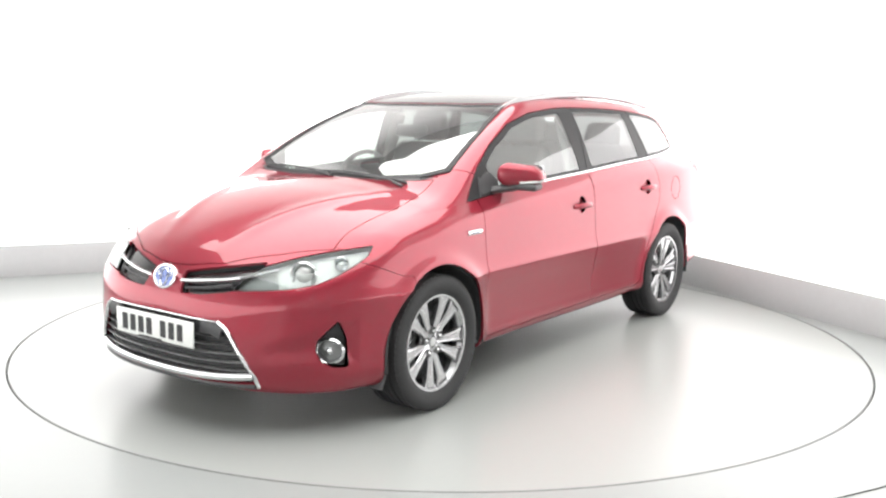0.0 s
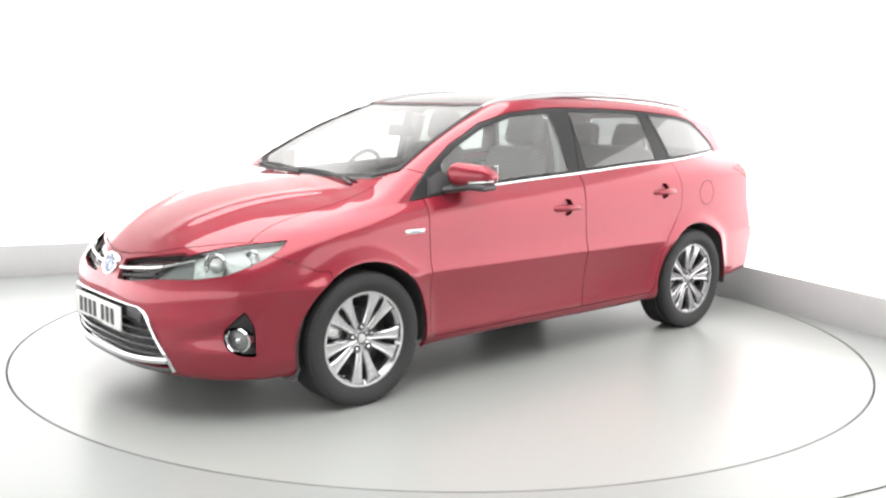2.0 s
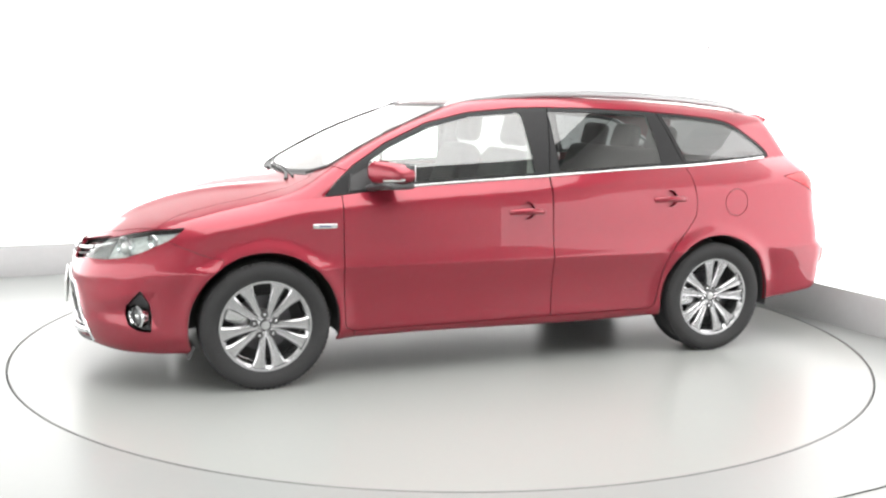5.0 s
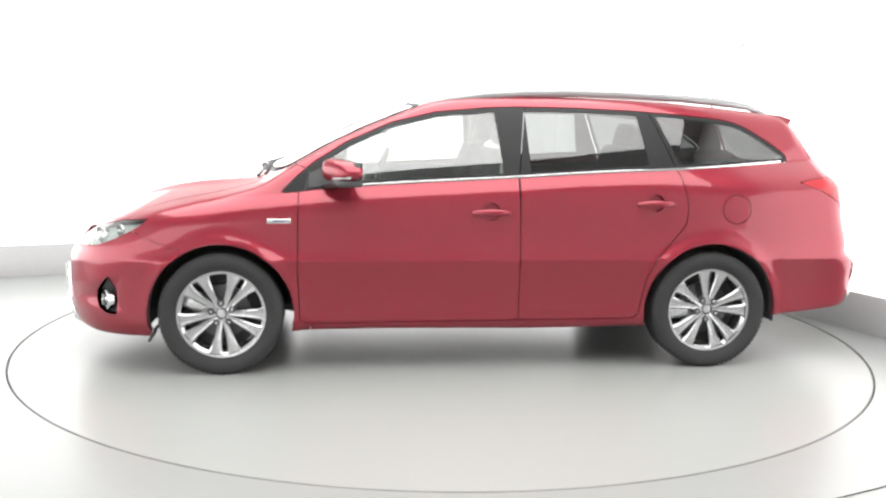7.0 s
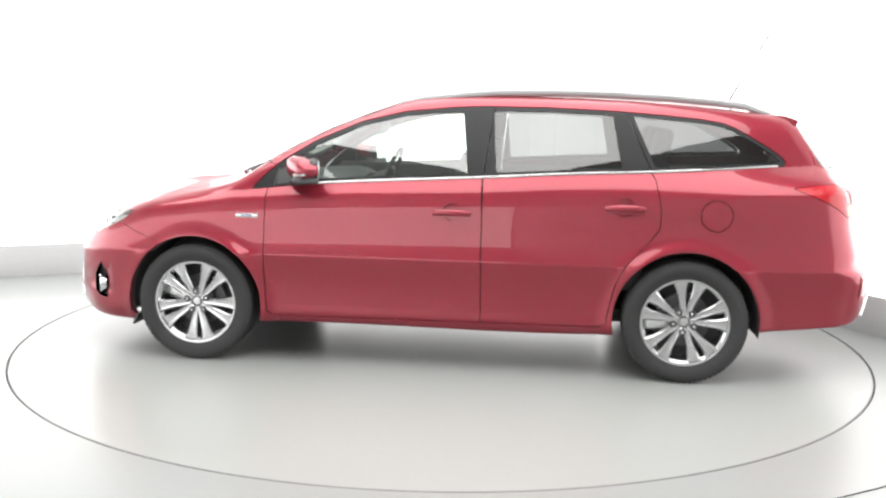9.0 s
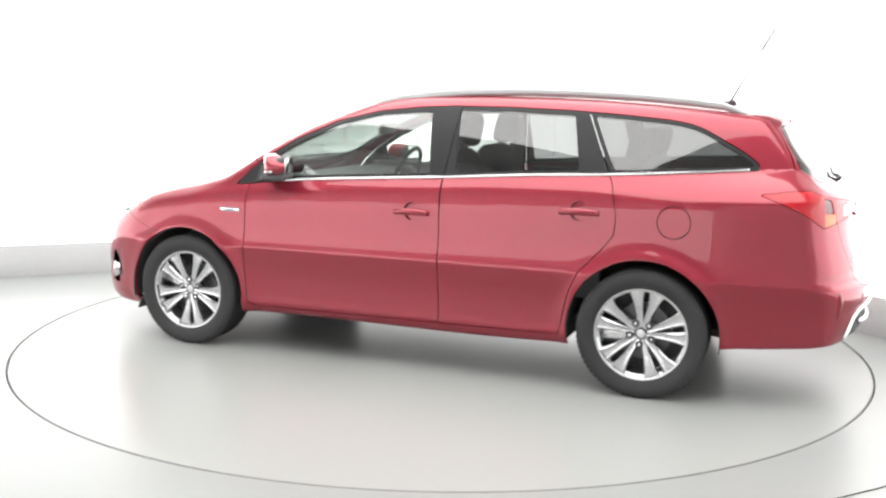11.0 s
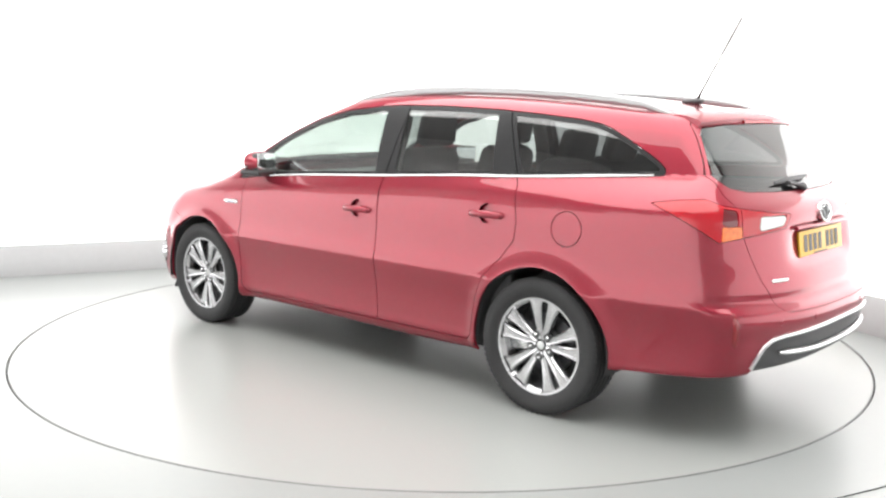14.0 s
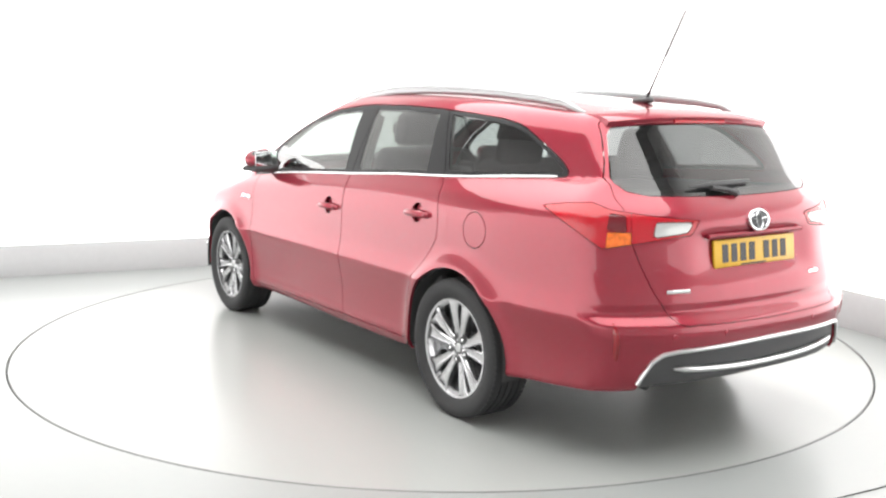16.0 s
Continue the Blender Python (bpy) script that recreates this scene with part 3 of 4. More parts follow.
sheet("windscreen_band", screen_band, TRIM, windscreen, "both", 0.01, 0, "black band round the glass")
sheet("bonnet", bonnet, PAINT, car)
sheet("cowl", cowl, BLACK, car, label="black plastic cowl below the windscreen")
sheet("roof_pane", roof_pane, ROOF_GLASS, car, "both", 0.01, 0, "dark panoramic roof glass")
sheet("roof_panel", roof_panel, PAINT, car)
gate = sheet("tailgate", tailgate, PAINT, car)
sheet("rear_window", rear_glass, REAR_GLASS, gate, "both", 0.005, -0.002, "smoked rear window")
bumper_r = sheet("rear_bumper", rear_bumper, PAINT, car)
sheet("valance", valance, BLACK, bumper_r, "both", 0.02, -0.012, "dark grey plastic lower valance")
bumper_f = sheet("front_bumper", front_bumper, PAINT, car)
sheet("intake_back", intake, LINER, bumper_f, "both", 0.03, -0.06, "dark air intake")
for side in ("left", "right"):
    sheet("grille_back", grille, GLOSS_BLACK, bumper_f, side, 0.03, -0.03, "gloss black upper grille")

# underbody and wheel housings
under = bmesh.new()
rows = []
for i in range(30):
    x = -2.15 + 4.2 * i / 29
    w = 0.5 if min(abs(x - AXLE), abs(x + AXLE)) < 0.42 else 0.74 - 0.6 * max(0, abs(x) - 1.5)
    z = float(underside(x)) + 0.05
    rows.append([under.verts.new((x, s * w, z + (0.0 if abs(s) < 1 else 0.01))) for s in (-1, -0.5, 0, 0.5, 1)])
for a, b in zip(rows, rows[1:]):
    for j in range(4):
        under.faces.new((a[j], b[j], b[j + 1], a[j + 1]))
part("underbody", under, LINER, car, "dark grey underbody")
for ax in (AXLE, -AXLE):
    for s in (1, -1):
        hood = bmesh.new()
        arcs = []
        for k in range(25):
            a = math.radians(-10 + 200 * k / 24)
            arcs.append([hood.verts.new((ax + r * math.cos(a), s * y, HUB + r * math.sin(a))) for r, y in ((ARCH + 0.002, 0.862), (ARCH + 0.005, 0.8), (ARCH - 0.005, 0.5), (0.1, 0.5))])
        for a, b in zip(arcs, arcs[1:]):
            for j in range(3):
                hood.faces.new((a[j], b[j], b[j + 1], a[j + 1]))
        part("wheel_housing", hood, LINER, car, "black felt wheel arch liner")
for x0, x1, y in ((0.3, -1.6, 0.25),):
    part("exhaust_pipe", tube([(x0, y, 0.2), ((x0 + x1) / 2, y, 0.19), (x1, y, 0.235)], 0.032, 0.032, 14), LINER, car, "dark steel exhaust pipe")
part("exhaust_pipe", tube([(-1.75, 0.42, 0.29), (-1.9, 0.42, 0.285), (-2.06, 0.42, 0.28)], 0.028, 0.028, 14), LINER, car, "dark steel tail pipe")
part("exhaust_silencer", box(0.36, 0.5, 0.14, pose(-1.78, 0.15, 0.37), 0.06, 4), LINER, car, "dark steel exhaust silencer")
for s in (1, -1):
    part("jacking_rail", box(1.75, 0.025, 0.04, pose(0.0, s * 0.7, 0.232), 0.006), LINER, car, "dark sill flange")
    part("mud_flap", box(0.014, 0.14, 0.07, pose(1.655, s * 0.76, 0.205, 0, -25), 0.006), BLACK, car, "small black plastic air deflector")

# ---- wheels ----
tread = [(0.225, -0.085), (0.245, -0.1), (0.27, -0.108), (0.295, -0.106), (0.309, -0.096), (0.316, -0.08)]
for c in (-0.05, -0.017, 0.017, 0.05):
    tread += [(0.3165, c - 0.006), (0.310, c - 0.005), (0.310, c + 0.005), (0.3165, c + 0.006)]
tread += [(0.316, 0.08), (0.309, 0.096), (0.295, 0.106), (0.27, 0.108), (0.245, 0.1), (0.225, 0.085)]


def spoke_bm(a):
    """A tapered double-edged spoke of the alloy wheel, from hub to rim, with its outer side on +y."""
    bm = bmesh.new()
    rings = []
    for r, w, y, th in ((0.03, 0.014, 0.064, 0.05), (0.075, 0.0165, 0.066, 0.045), (0.12, 0.0195, 0.072, 0.036), (0.17, 0.026, 0.078, 0.03), (0.2, 0.034, 0.079, 0.028), (0.216, 0.046, 0.08, 0.026)):
        rings.append([bm.verts.new((px, py, r)) for px, py in ((-w, y - th), (-w, y - 0.006), (-w * 0.72, y), (0, y - 0.0035), (w * 0.72, y), (w, y - 0.006), (w, y - th))])
    for p, q in zip(rings, rings[1:]):
        for j in range(7):
            bm.faces.new((p[j], p[(j + 1) % 7], q[(j + 1) % 7], q[j]))
    bm.faces.new(rings[-1])
    bm.transform(pose(0, 0, 0, 0, a, 0))
    return bm


def build_wheel():
    """A wheel at the origin with its outer face on +y."""
    wheel = part("wheel", lathe([(0.214, 0.088), (0.226, 0.09), (0.228, 0.082), (0.218, 0.07), (0.206, 0.06), (0.2, 0.0), (0.205, -0.085), (0.228, -0.09)], 64), ALLOY, None, "ten-spoke silver alloy wheel with a black tyre")
    part("tyre", lathe(tread, 96), RUBBER, wheel, "black rubber road tyre")
    blocks = bmesh.new()
    for k in range(72):
        for s in (-1, 1):
            b = box(0.016, 0.024, 0.006, pose(0, 0, 0, 0, k * 5 + (2.5 if s > 0 else 0)) @ pose(0, s * 0.082, 0.3098, s * 18, 0, s * 12), 0, 1)
            tmp = bpy.data.meshes.new("block")
            b.to_mesh(tmp)
            b.free()
            blocks.from_mesh(tmp)
            bpy.data.meshes.remove(tmp)
    tagged(part("tread", blocks, RUBBER, wheel, "black tyre tread blocks"), kind="stuff")
    for k in range(5):
        for d in (-13.5, 13.5):
            part("spoke", spoke_bm(k * 72 + 36 + d), ALLOY, wheel)
    part("hub", lathe([(0.0, 0.038), (0.069, 0.038), (0.071, 0.043), (0.066, 0.053), (0.034, 0.06), (0.03, 0.0)], 40), ALLOY, wheel)
    part("centre_cap", lathe([(0.0, 0.067), (0.014, 0.067), (0.02, 0.066), (0.0225, 0.06)], 32), SATIN, wheel, "silver wheel centre cap")
    for k in range(5):
        part("nut", lathe([(0.0, 0.073), (0.0065, 0.073), (0.009, 0.07), (0.009, 0.05)], 6, pose(0, 0, 0, 0, k * 72) @ pose(0, 0, 0.056)), CHROME, wheel, "chromed wheel nut")
        # Proud black disc: the nut recess's shade is put in by colour.
        part("nut_well", lathe([(0.0, 0.0685), (0.018, 0.0685), (0.02, 0.055)], 16, pose(0, 0, 0, 0, k * 72) @ pose(0, 0, 0.056)), BLACK, wheel, "black disc standing in for shade in the nut recess")
    part("brake_disc", lathe([(0.05, 0.0), (0.14, 0.0), (0.14, -0.02), (0.05, -0.02)], 48), DISC, wheel, "grey steel brake disc")
    part("brake_drum", lathe([(0.0, 0.012), (0.068, 0.012), (0.075, 0.0)], 40), ALLOY_DARK, wheel, "dark brake hub")
    part("back_plate", lathe([(0.02, -0.03), (0.199, -0.03)], 48), LINER, wheel, "black brake back plate")
    part("caliper", box(0.1, 0.06, 0.14, pose(0, 0, 0, 0, 65) @ pose(0, -0.005, 0.135), 0.02, 3), SATIN, wheel, "grey brake caliper")
    return wheel


base_wheel = build_wheel()
base_wheel.parent = car
base_wheel.matrix_basis = pose(AXLE, 0.762, HUB, 0, 4)
for x, s, a in ((-AXLE, 1, 30), (AXLE, -1, 10), (-AXLE, -1, 15)):
    w = copy_thing(base_wheel, pose(x, s * 0.762, HUB, 0, a, 0 if s > 0 else 180))
    w.parent = car

# ---- lamps ----
def ball(r, m, squash=(1, 1, 1), u=20, v=12):
    bm = bmesh.new()
    bmesh.ops.create_uvsphere(bm, u_segments=u, v_segments=v, radius=r)
    bmesh.ops.scale(bm, vec=squash, verts=bm.verts)
    bm.transform(m)
    return bm


def facing(p, n, spin=0.0):
    """The pose at p whose y axis looks along n, with z upright."""
    n = Vector(n).normalized()
    x = n.cross(Vector((0, 0, 1))).normalized()
    z = x.cross(n)
    return Matrix.Translation(p) @ Matrix((x, n, z)).transposed().to_4x4() @ pose(0, 0, 0, 0, spin)


def oval(rx, rz, profile, steps=40):
    """A turned badge drawn out to an oval, facing +y."""
    bm = lathe(profile, steps)
    bmesh.ops.scale(bm, vec=(rx, 1, rz), verts=bm.verts)
    return bm


def mirror_if(bm, s):
    return bm if s > 0 else mirrored(bm)


for side, s in (("left", 1), ("right", -1)):
    lamp = sheet("headlight", head, REFLECTOR, car, side, -0.026, -0.03, "clear headlight with a projector lens and silver reflector")
    sheet("lens", head, LENS, lamp, side, 0.004, -0.001, "clear curved headlight lens")
    inner_dark, _ = split(head, [(-1.3, 0.5), (-1.3, 0.9), (-1.08, 0.9), (-1.0, 0.5)], nose_corner)
    sheet("bezel", inner_dark, ALLOY_DARK, lamp, side, 0.01, -0.022, "dark grey inner bezel")
    pm = facing((1.925, 0.62, 0.692), (0.86, 0.5, 0.0))
    part("projector_ring", mirror_if(lathe([(0.034, -0.03), (0.052, 0.0), (0.058, 0.012), (0.054, 0.016), (0.044, 0.008), (0.036, -0.006), (0.03, -0.03)], 40, pm), s), CHROME, lamp, "chrome ring round the projector")
    part("projector_lens", mirror_if(ball(0.036, pm, (1, 0.6, 1)), s), CLEAR_LENS, lamp, "grey glass projector lens")
    im = facing((1.80, 0.715, 0.735), (0.75, 0.66, 0.0))
    part("indicator_bulb", mirror_if(lathe([(0.008, 0.01), (0.02, 0.0), (0.032, 0.014), (0.03, 0.018)], 28, im), s), CHROME, lamp, "silver indicator reflector")
    strip = [Vector(on_front(y, z, -0.012)) for y, z in ((0.385, 0.667), (0.42, 0.676), (0.455, 0.686), (0.49, 0.696), (0.53, 0.706))]
    part("lamp_strip", mirror_if(tube(strip, 0.006, 0.006, 8), s), CHROME, lamp, "chrome strip across the lamp")

    tl = sheet("tail_light", tail_lamp, LINER, car, side, -0.03, -0.03, "red tail light with amber and clear sections")
    body_half, gate_half = split(tail_lamp, [(-0.3, 0.5), (-0.3, 1.2), (-1.055, 1.2), (-1.085, 0.5)], tail_corner, 0.003)
    amber_bit, body_half = split(body_half, [(-0.968, 0.8), (-0.975, 0.93), (-1.2, 0.925), (-1.2, 0.8)], tail_corner, 0.002)
    white_bit, gate_half = split(gate_half, [(-1.15, 0.905), (-1.16, 0.965), (-1.31, 0.962), (-1.285, 0.922)], tail_corner, 0.003)
    dark_bit, body_half = split(body_half, [(-0.972, 0.934), (-0.982, 1.0), (-1.046, 0.992), (-1.05, 0.93)], tail_corner, 0.001)
    sheet("outer_lens", body_half, RED_LENS, tl, side, 0.01, 0.001, "red outer lens")
    sheet("stop_lens", dark_bit, STOP_LENS, tl, side, 0.01, -0.003, "dark red stop lens")
    sheet("indicator_lens", amber_bit, AMBER, tl, side, 0.01, 0.0, "amber indicator lens")
    sheet("inner_lens", gate_half, RED_LENS, tl, side, 0.01, 0.001, "red inner lens")
    sheet("reversing_lens", white_bit, CLEAR_LENS, tl, side, 0.01, 0.001, "clear reversing lens")

    fl = sheet("fog_light", fog, BLACK, bumper_f, side, -0.03, -0.028, "round fog light in a black triangular recess")
    fm = facing((1.892, 0.732, 0.38), (0.86, 0.5, 0.0))
    part("trim_ring", mirror_if(lathe([(0.046, -0.02), (0.05, 0.004), (0.058, 0.012), (0.065, 0.006), (0.063, -0.02)], 40, fm @ Matrix.Diagonal((1, 1, 0.86, 1))), s), CHROME, fl, "chrome trim ring")
    part("fog_lens", mirror_if(lathe([(0.0, 0.0), (0.034, -0.004), (0.049, -0.014)], 32, fm @ Matrix.Diagonal((1, 1, 0.86, 1))), s), ALLOY_DARK, fl, "clear fog lens")
    part("fog_bulb", mirror_if(ball(0.014, fm, (1, 0.6, 1)), s), CHROME, fl, "silver bulb cap")

    # ---- flank details ----
    for name, x0, z0 in (("front_door", 0.005, 0.845), ("rear_door", -0.88, 0.894)):
        owner = [o for o in car.children if o.name.startswith(name)][0 if s > 0 else 1]
        x1, xm = x0 - 0.195, x0 - 0.0975
        pts = [on_side(x0 + 0.002, z0 - 0.004, 0.0), on_side(x0 - 0.02, z0, 0.016), on_side(x0 - 0.06, z0 + 0.003, 0.027), on_side(xm, z0 + 0.004, 0.031), on_side(x1 + 0.05, z0 + 0.003, 0.028), on_side(x1 + 0.02, z0, 0.018), on_side(x1, z0 - 0.004, 0.0)]
        handle = part("door_handle", mirror_if(tube(pts, 0.009, 0.0145, 12, taper=[0.8, 1, 1.1, 1.15, 1.1, 1, 0.8]), s), PAINT, owner, "red painted pull handle")
        sheet("handle_cup", front_cup if name == "front_door" else rear_cup, PAINT, handle, side, -0.021, -0.021, "red recess behind the handle")
        k = on_side(x1 + 0.012, z0 + 0.001, 0.018)
        part("keyhole_cover", mirror_if(ball(0.014, facing(k, normal_at(k)), (1, 0.5, 0.9)), s), PAINT, handle)
    belt_pts = [on_side(x, float(belt(x)) + 0.0055, 0.004) for x in np.linspace(0.7, -1.745, 26)]
    part("belt_strip", mirror_if(tube(belt_pts, 0.004, 0.006, 8), s), CHROME, car, "bright chrome strip under the side windows")
    part("quarter_divider", mirror_if(tube([on_side(0.872, 0.958, 0.001), on_side(0.862, 1.0, 0.001), on_side(0.85, 1.05, 0.001)], 0.004, 0.004, 6, up=(0, 1, 0)), s), BLACK, car, "black rubber window divider")
    rail = [on_top(0.33, 0.51, -0.004)] + [(x, y, z) for x, y, z in ((0.22, 0.52, 1.402), (0.1, 0.53, 1.426), (-0.1, 0.537, 1.453), (-0.3, 0.54, 1.469), (-0.6, 0.54, 1.475), (-0.9, 0.538, 1.469), (-1.2, 0.53, 1.455), (-1.45, 0.52, 1.434), (-1.6, 0.51, 1.414))] + [on_top(-1.72, 0.5, -0.004)]
    part("roof_rail", mirror_if(tube(rail, 0.014, 0.023, 12, taper=[0.4, 0.8] + [1] * 7 + [0.8, 0.4]), s), RAIL_SILVER, car, "silver roof rail")
    badge = [on_side(x, 0.8 + 0.006 * (x - 1.0), 0.002) for x in np.linspace(1.065, 0.945, 5)]
    part("wing_badge", mirror_if(tube(badge, 0.003, 0.011, 8), s), CHROME, car, "small chrome wing badge")
    part("badge_insert", mirror_if(tube([b + np.array([0, 0.0015, 0]) for b in badge[1:4]], 0.002, 0.004, 6), s), BLUE, car, "blue badge insert")
    refl = [on_back(0.728 - 0.003 * i, 0.59 - 0.036 * i, -0.010) for i in range(5)]
    part("reflector", mirror_if(tube(refl, 0.016, 0.017, 8, up=(1, 0, 0), taper=[0.5, 1, 1, 1, 0.5]), s), DARK_RED, bumper_r, "narrow dark red reflector")

    # ---- door mirror ----
    shell = box(0.14, 0.215, 0.115, None, 0.052, 6)
    for v_ in shell.verts:
        x, y, z = v_.co
        grow = 1.0 - 0.42 * max(0, y / 0.11) ** 1.5
        v_.co = Vector((x * (1.0 - 0.25 * max(0, x / 0.07)) - 0.04 * (y / 0.11), y, z * grow - 0.012 * max(0, y / 0.11)))
    shell.transform(pose(0.69, 0.905, 1.064, 0, 0, 14))
    pod = part("door_mirror", mirror_if(shell, s), PAINT, car, "red door mirror with a black base")
    low = box(0.135, 0.19, 0.034, pose(0.67, 0.895, 1.004, -2, 0, 16), 0.016, 4)
    part("mirror_base", mirror_if(low, s), BLACK, pod, "black plastic mirror base")
    part("mirror_stalk", mirror_if(tube([(0.745, 0.775, 0.98), (0.73, 0.82, 0.99), (0.7, 0.88, 1.0)], 0.045, 0.02, 12), s), BLACK, pod, "black mirror arm")
    part("mirror_bezel", mirror_if(box(0.05, 0.185, 0.1, pose(0.632, 0.888, 1.06, 0, 0, 16), 0.024, 4), s), BLACK, pod, "black mirror bezel")
    part("mirror_glass", mirror_if(box(0.006, 0.165, 0.085, pose(0.603, 0.89, 1.062, 0, 0, 16), 0.02, 3), s), CHROME, pod, "silver mirror glass")
    part("turn_signal", mirror_if(tube([(0.728, 0.92, 1.024), (0.7, 0.975, 1.028), (0.645, 1.003, 1.034)], 0.007, 0.007, 8), s), CLEAR_LENS, pod, "clear side indicator strip")
    sail = bmesh.new()
    outline = [on_side(x, z, 0.003) for x, z in ((0.86, 0.966), (0.7, 0.985), (0.69, 1.03), (0.775, 1.075), (0.85, 1.04))]
    sail.faces.new([sail.verts.new(p) for p in outline])
    part("mirror_sail", mirror_if(sail, s), BLACK, pod, "black triangular mirror mount")

# ---- nose ----
for s in (1, -1):
    bar = [Vector(on_front(y, z, -0.004)) for y, z in ((0.1, 0.636), (0.16, 0.641), (0.22, 0.648), (0.28, 0.655), (0.34, 0.662), (0.4, 0.672))]
    part("grille_bar", mirror_if(tube(bar, 0.008, 0.01, 10), s), CHROME, bumper_f, "chrome upper grille bar")
    slim = [Vector(on_front(y, z, -0.014)) for y, z in ((0.13, 0.608), (0.22, 0.618), (0.3, 0.63), (0.37, 0.642))]
    part("grille_slat", mirror_if(tube(slim, 0.006, 0.005, 8), s), BLACK, bumper_f, "black grille slat")
    side_trim = [Vector(on_front(y, z, 0.002)) for y, z in ((0.36, 0.495), (0.395, 0.474), (0.42, 0.44), (0.45, 0.385), (0.485, 0.325), (0.512, 0.275), (0.515, 0.225))]
    part("intake_trim", mirror_if(tube(side_trim, 0.009, 0.009, 10), s), CHROME, bumper_f, "chrome intake side trim")
    sheath = [Vector(on_front(y, z, -0.004)) for y, z in ((0.27, 0.47), (0.32, 0.468), (0.375, 0.45))]
    part("intake_infill", mirror_if(tube(sheath, 0.01, 0.03, 12), s), BLACK, bumper_f, "dark grey intake infill")
top_trim = [Vector(on_front(y, 0.5 - 0.035 * y * y, 0.002)) for y in np.linspace(-0.37, 0.37, 21)]
part("intake_trim", tube(top_trim, 0.005, 0.005, 8), CHROME, bumper_f, "thin chrome intake top trim")
low_trim = [Vector(on_front(y, 0.248 + 0.11 * y * y, 0.004)) for y in np.linspace(-0.505, 0.505, 25)]
part("intake_trim", tube(low_trim, 0.01, 0.016, 10), CHROME, bumper_f, "broad chrome intake lower trim")
for k, z in enumerate((0.285, 0.32, 0.355, 0.39, 0.425)):
    w = 0.475 - 0.45 * (z - 0.285) if z > 0.3 else 0.48
    slat = [Vector(on_front(y, z + 0.05 * y * y, -0.02)) for y in np.linspace(-w, w, 21)]
    part("intake_slat", tube(slat, 0.014, 0.0045, 8), SATIN if k < 4 else BLACK, bumper_f, "grey horizontal intake slat")
chin = [Vector(on_front(y, 0.215 + 0.06 * y * y, -0.01)) for y in np.linspace(-0.5, 0.5, 21)]
part("chin", tube(chin, 0.02, 0.014, 10), BLACK, bumper_f, "black plastic chin")


def oval_badge(name, at, n, rx, rz, owner, centre):
    m = facing(at, n)
    dish = oval(rx, rz, [(1.0, -0.01), (1.0, 0.004), (0.94, 0.008), (0.84, 0.007), (0.8, 0.003), (0.0, 0.003)], 40)
    dish.transform(m)
    b = part(name, dish, CHROME, owner, "chrome oval maker's badge")
    field = oval(rx * 0.82, rz * 0.82, [(0.0, 0.0045), (1.0, 0.0042)], 40)
    field.transform(m)
    part("badge_field", field, centre, b, "dark badge centre")
    for px, pz, ax, az in ((0, 0.12, 0.3, 0.72), (0, 0.42, 0.6, 0.3)):
        hoop = lathe([(0.9, 0.006), (1.0, 0.009), (1.12, 0.006)], 32)
        bmesh.ops.scale(hoop, vec=(rx * ax, 1, rz * az), verts=hoop.verts)
        hoop.transform(m @ pose(0, 0, (pz - 0.15) * rz))
        part("badge_hoop", hoop, CHROME, b)


oval_badge("badge", on_front(0.0, 0.643, 0.008), (1, 0, 0.35), 0.075, 0.056, bumper_f, BLUE)
oval_badge("badge", on_back(0.0, 0.955, 0.004), (-1, 0, 0.25), 0.067, 0.047, gate, INK)


def plate(name, at, n, colour, owner, label):
    m = facing(at, n)
    b = part(name, box(0.52, 0.012, 0.112, m, 0.005), colour, owner, label)
    for k in range(7):
        x = (-0.205 + 0.059 * k + (0.04 if k > 3 else 0.0)) * -1
        part("character_bar", box(0.038, 0.002, 0.074, m @ pose(x * 0.95, 0.0068, 0), 0.0008, 1), INK, b, "plain dark character bar")
    part("maker_bar", box(0.16, 0.002, 0.006, m @ pose(0.02, 0.0068, -0.05), 0, 1), INK, b)
    return b


plate("number_plate", on_front(0.0, 0.43, 0.018), (1, 0, 0.0), WHITE_PLATE, bumper_f, "white front number plate with plain bars")
plate("number_plate", on_back(0.0, 0.828, 0.008), (-1, 0, 0.12), YELLOW_PLATE, gate, "yellow rear number plate with plain bars")
part("plate_handle", tube([on_back(y, 0.902, 0.01) for y in np.linspace(-0.3, 0.3, 9)], 0.012, 0.01, 8), PAINT, gate)

# ---- tail ----
edge = [Vector(on_back(y, z, 0.004)) for y, z in ((-0.642, 0.35), (-0.63, 0.385), (-0.6, 0.44), (-0.56, 0.468), (-0.5, 0.478))]
edge = edge + [Vector(on_back(y, 0.488 - 0.04 * y * y, 0.004)) for y in np.linspace(-0.42, 0.42, 13)] + [Vector((p.x, -p.y, p.z)) for p in edge[::-1]]
part("valance_trim", tube(edge, 0.008, 0.009, 8), SATIN, bumper_r, "silver edging of the valance")
part("valance_strip", tube([on_back(y, 0.388 + 0.08 * y * y, 0.0) for y in np.linspace(-0.51, 0.51, 21)], 0.012, 0.013, 8, taper=[0.4] + [1] * 19 + [0.4]), SATIN, bumper_r, "broad silver strip on the valance")
for y in (0.52, 0.28, -0.28, -0.52):
    c = on_back(y, 0.535, 0.001)
    part("parking_sensor", lathe([(0.0, 0.003), (0.01, 0.002), (0.012, -0.002)], 20, facing(c, normal_at(c))), PAINT, bumper_r)
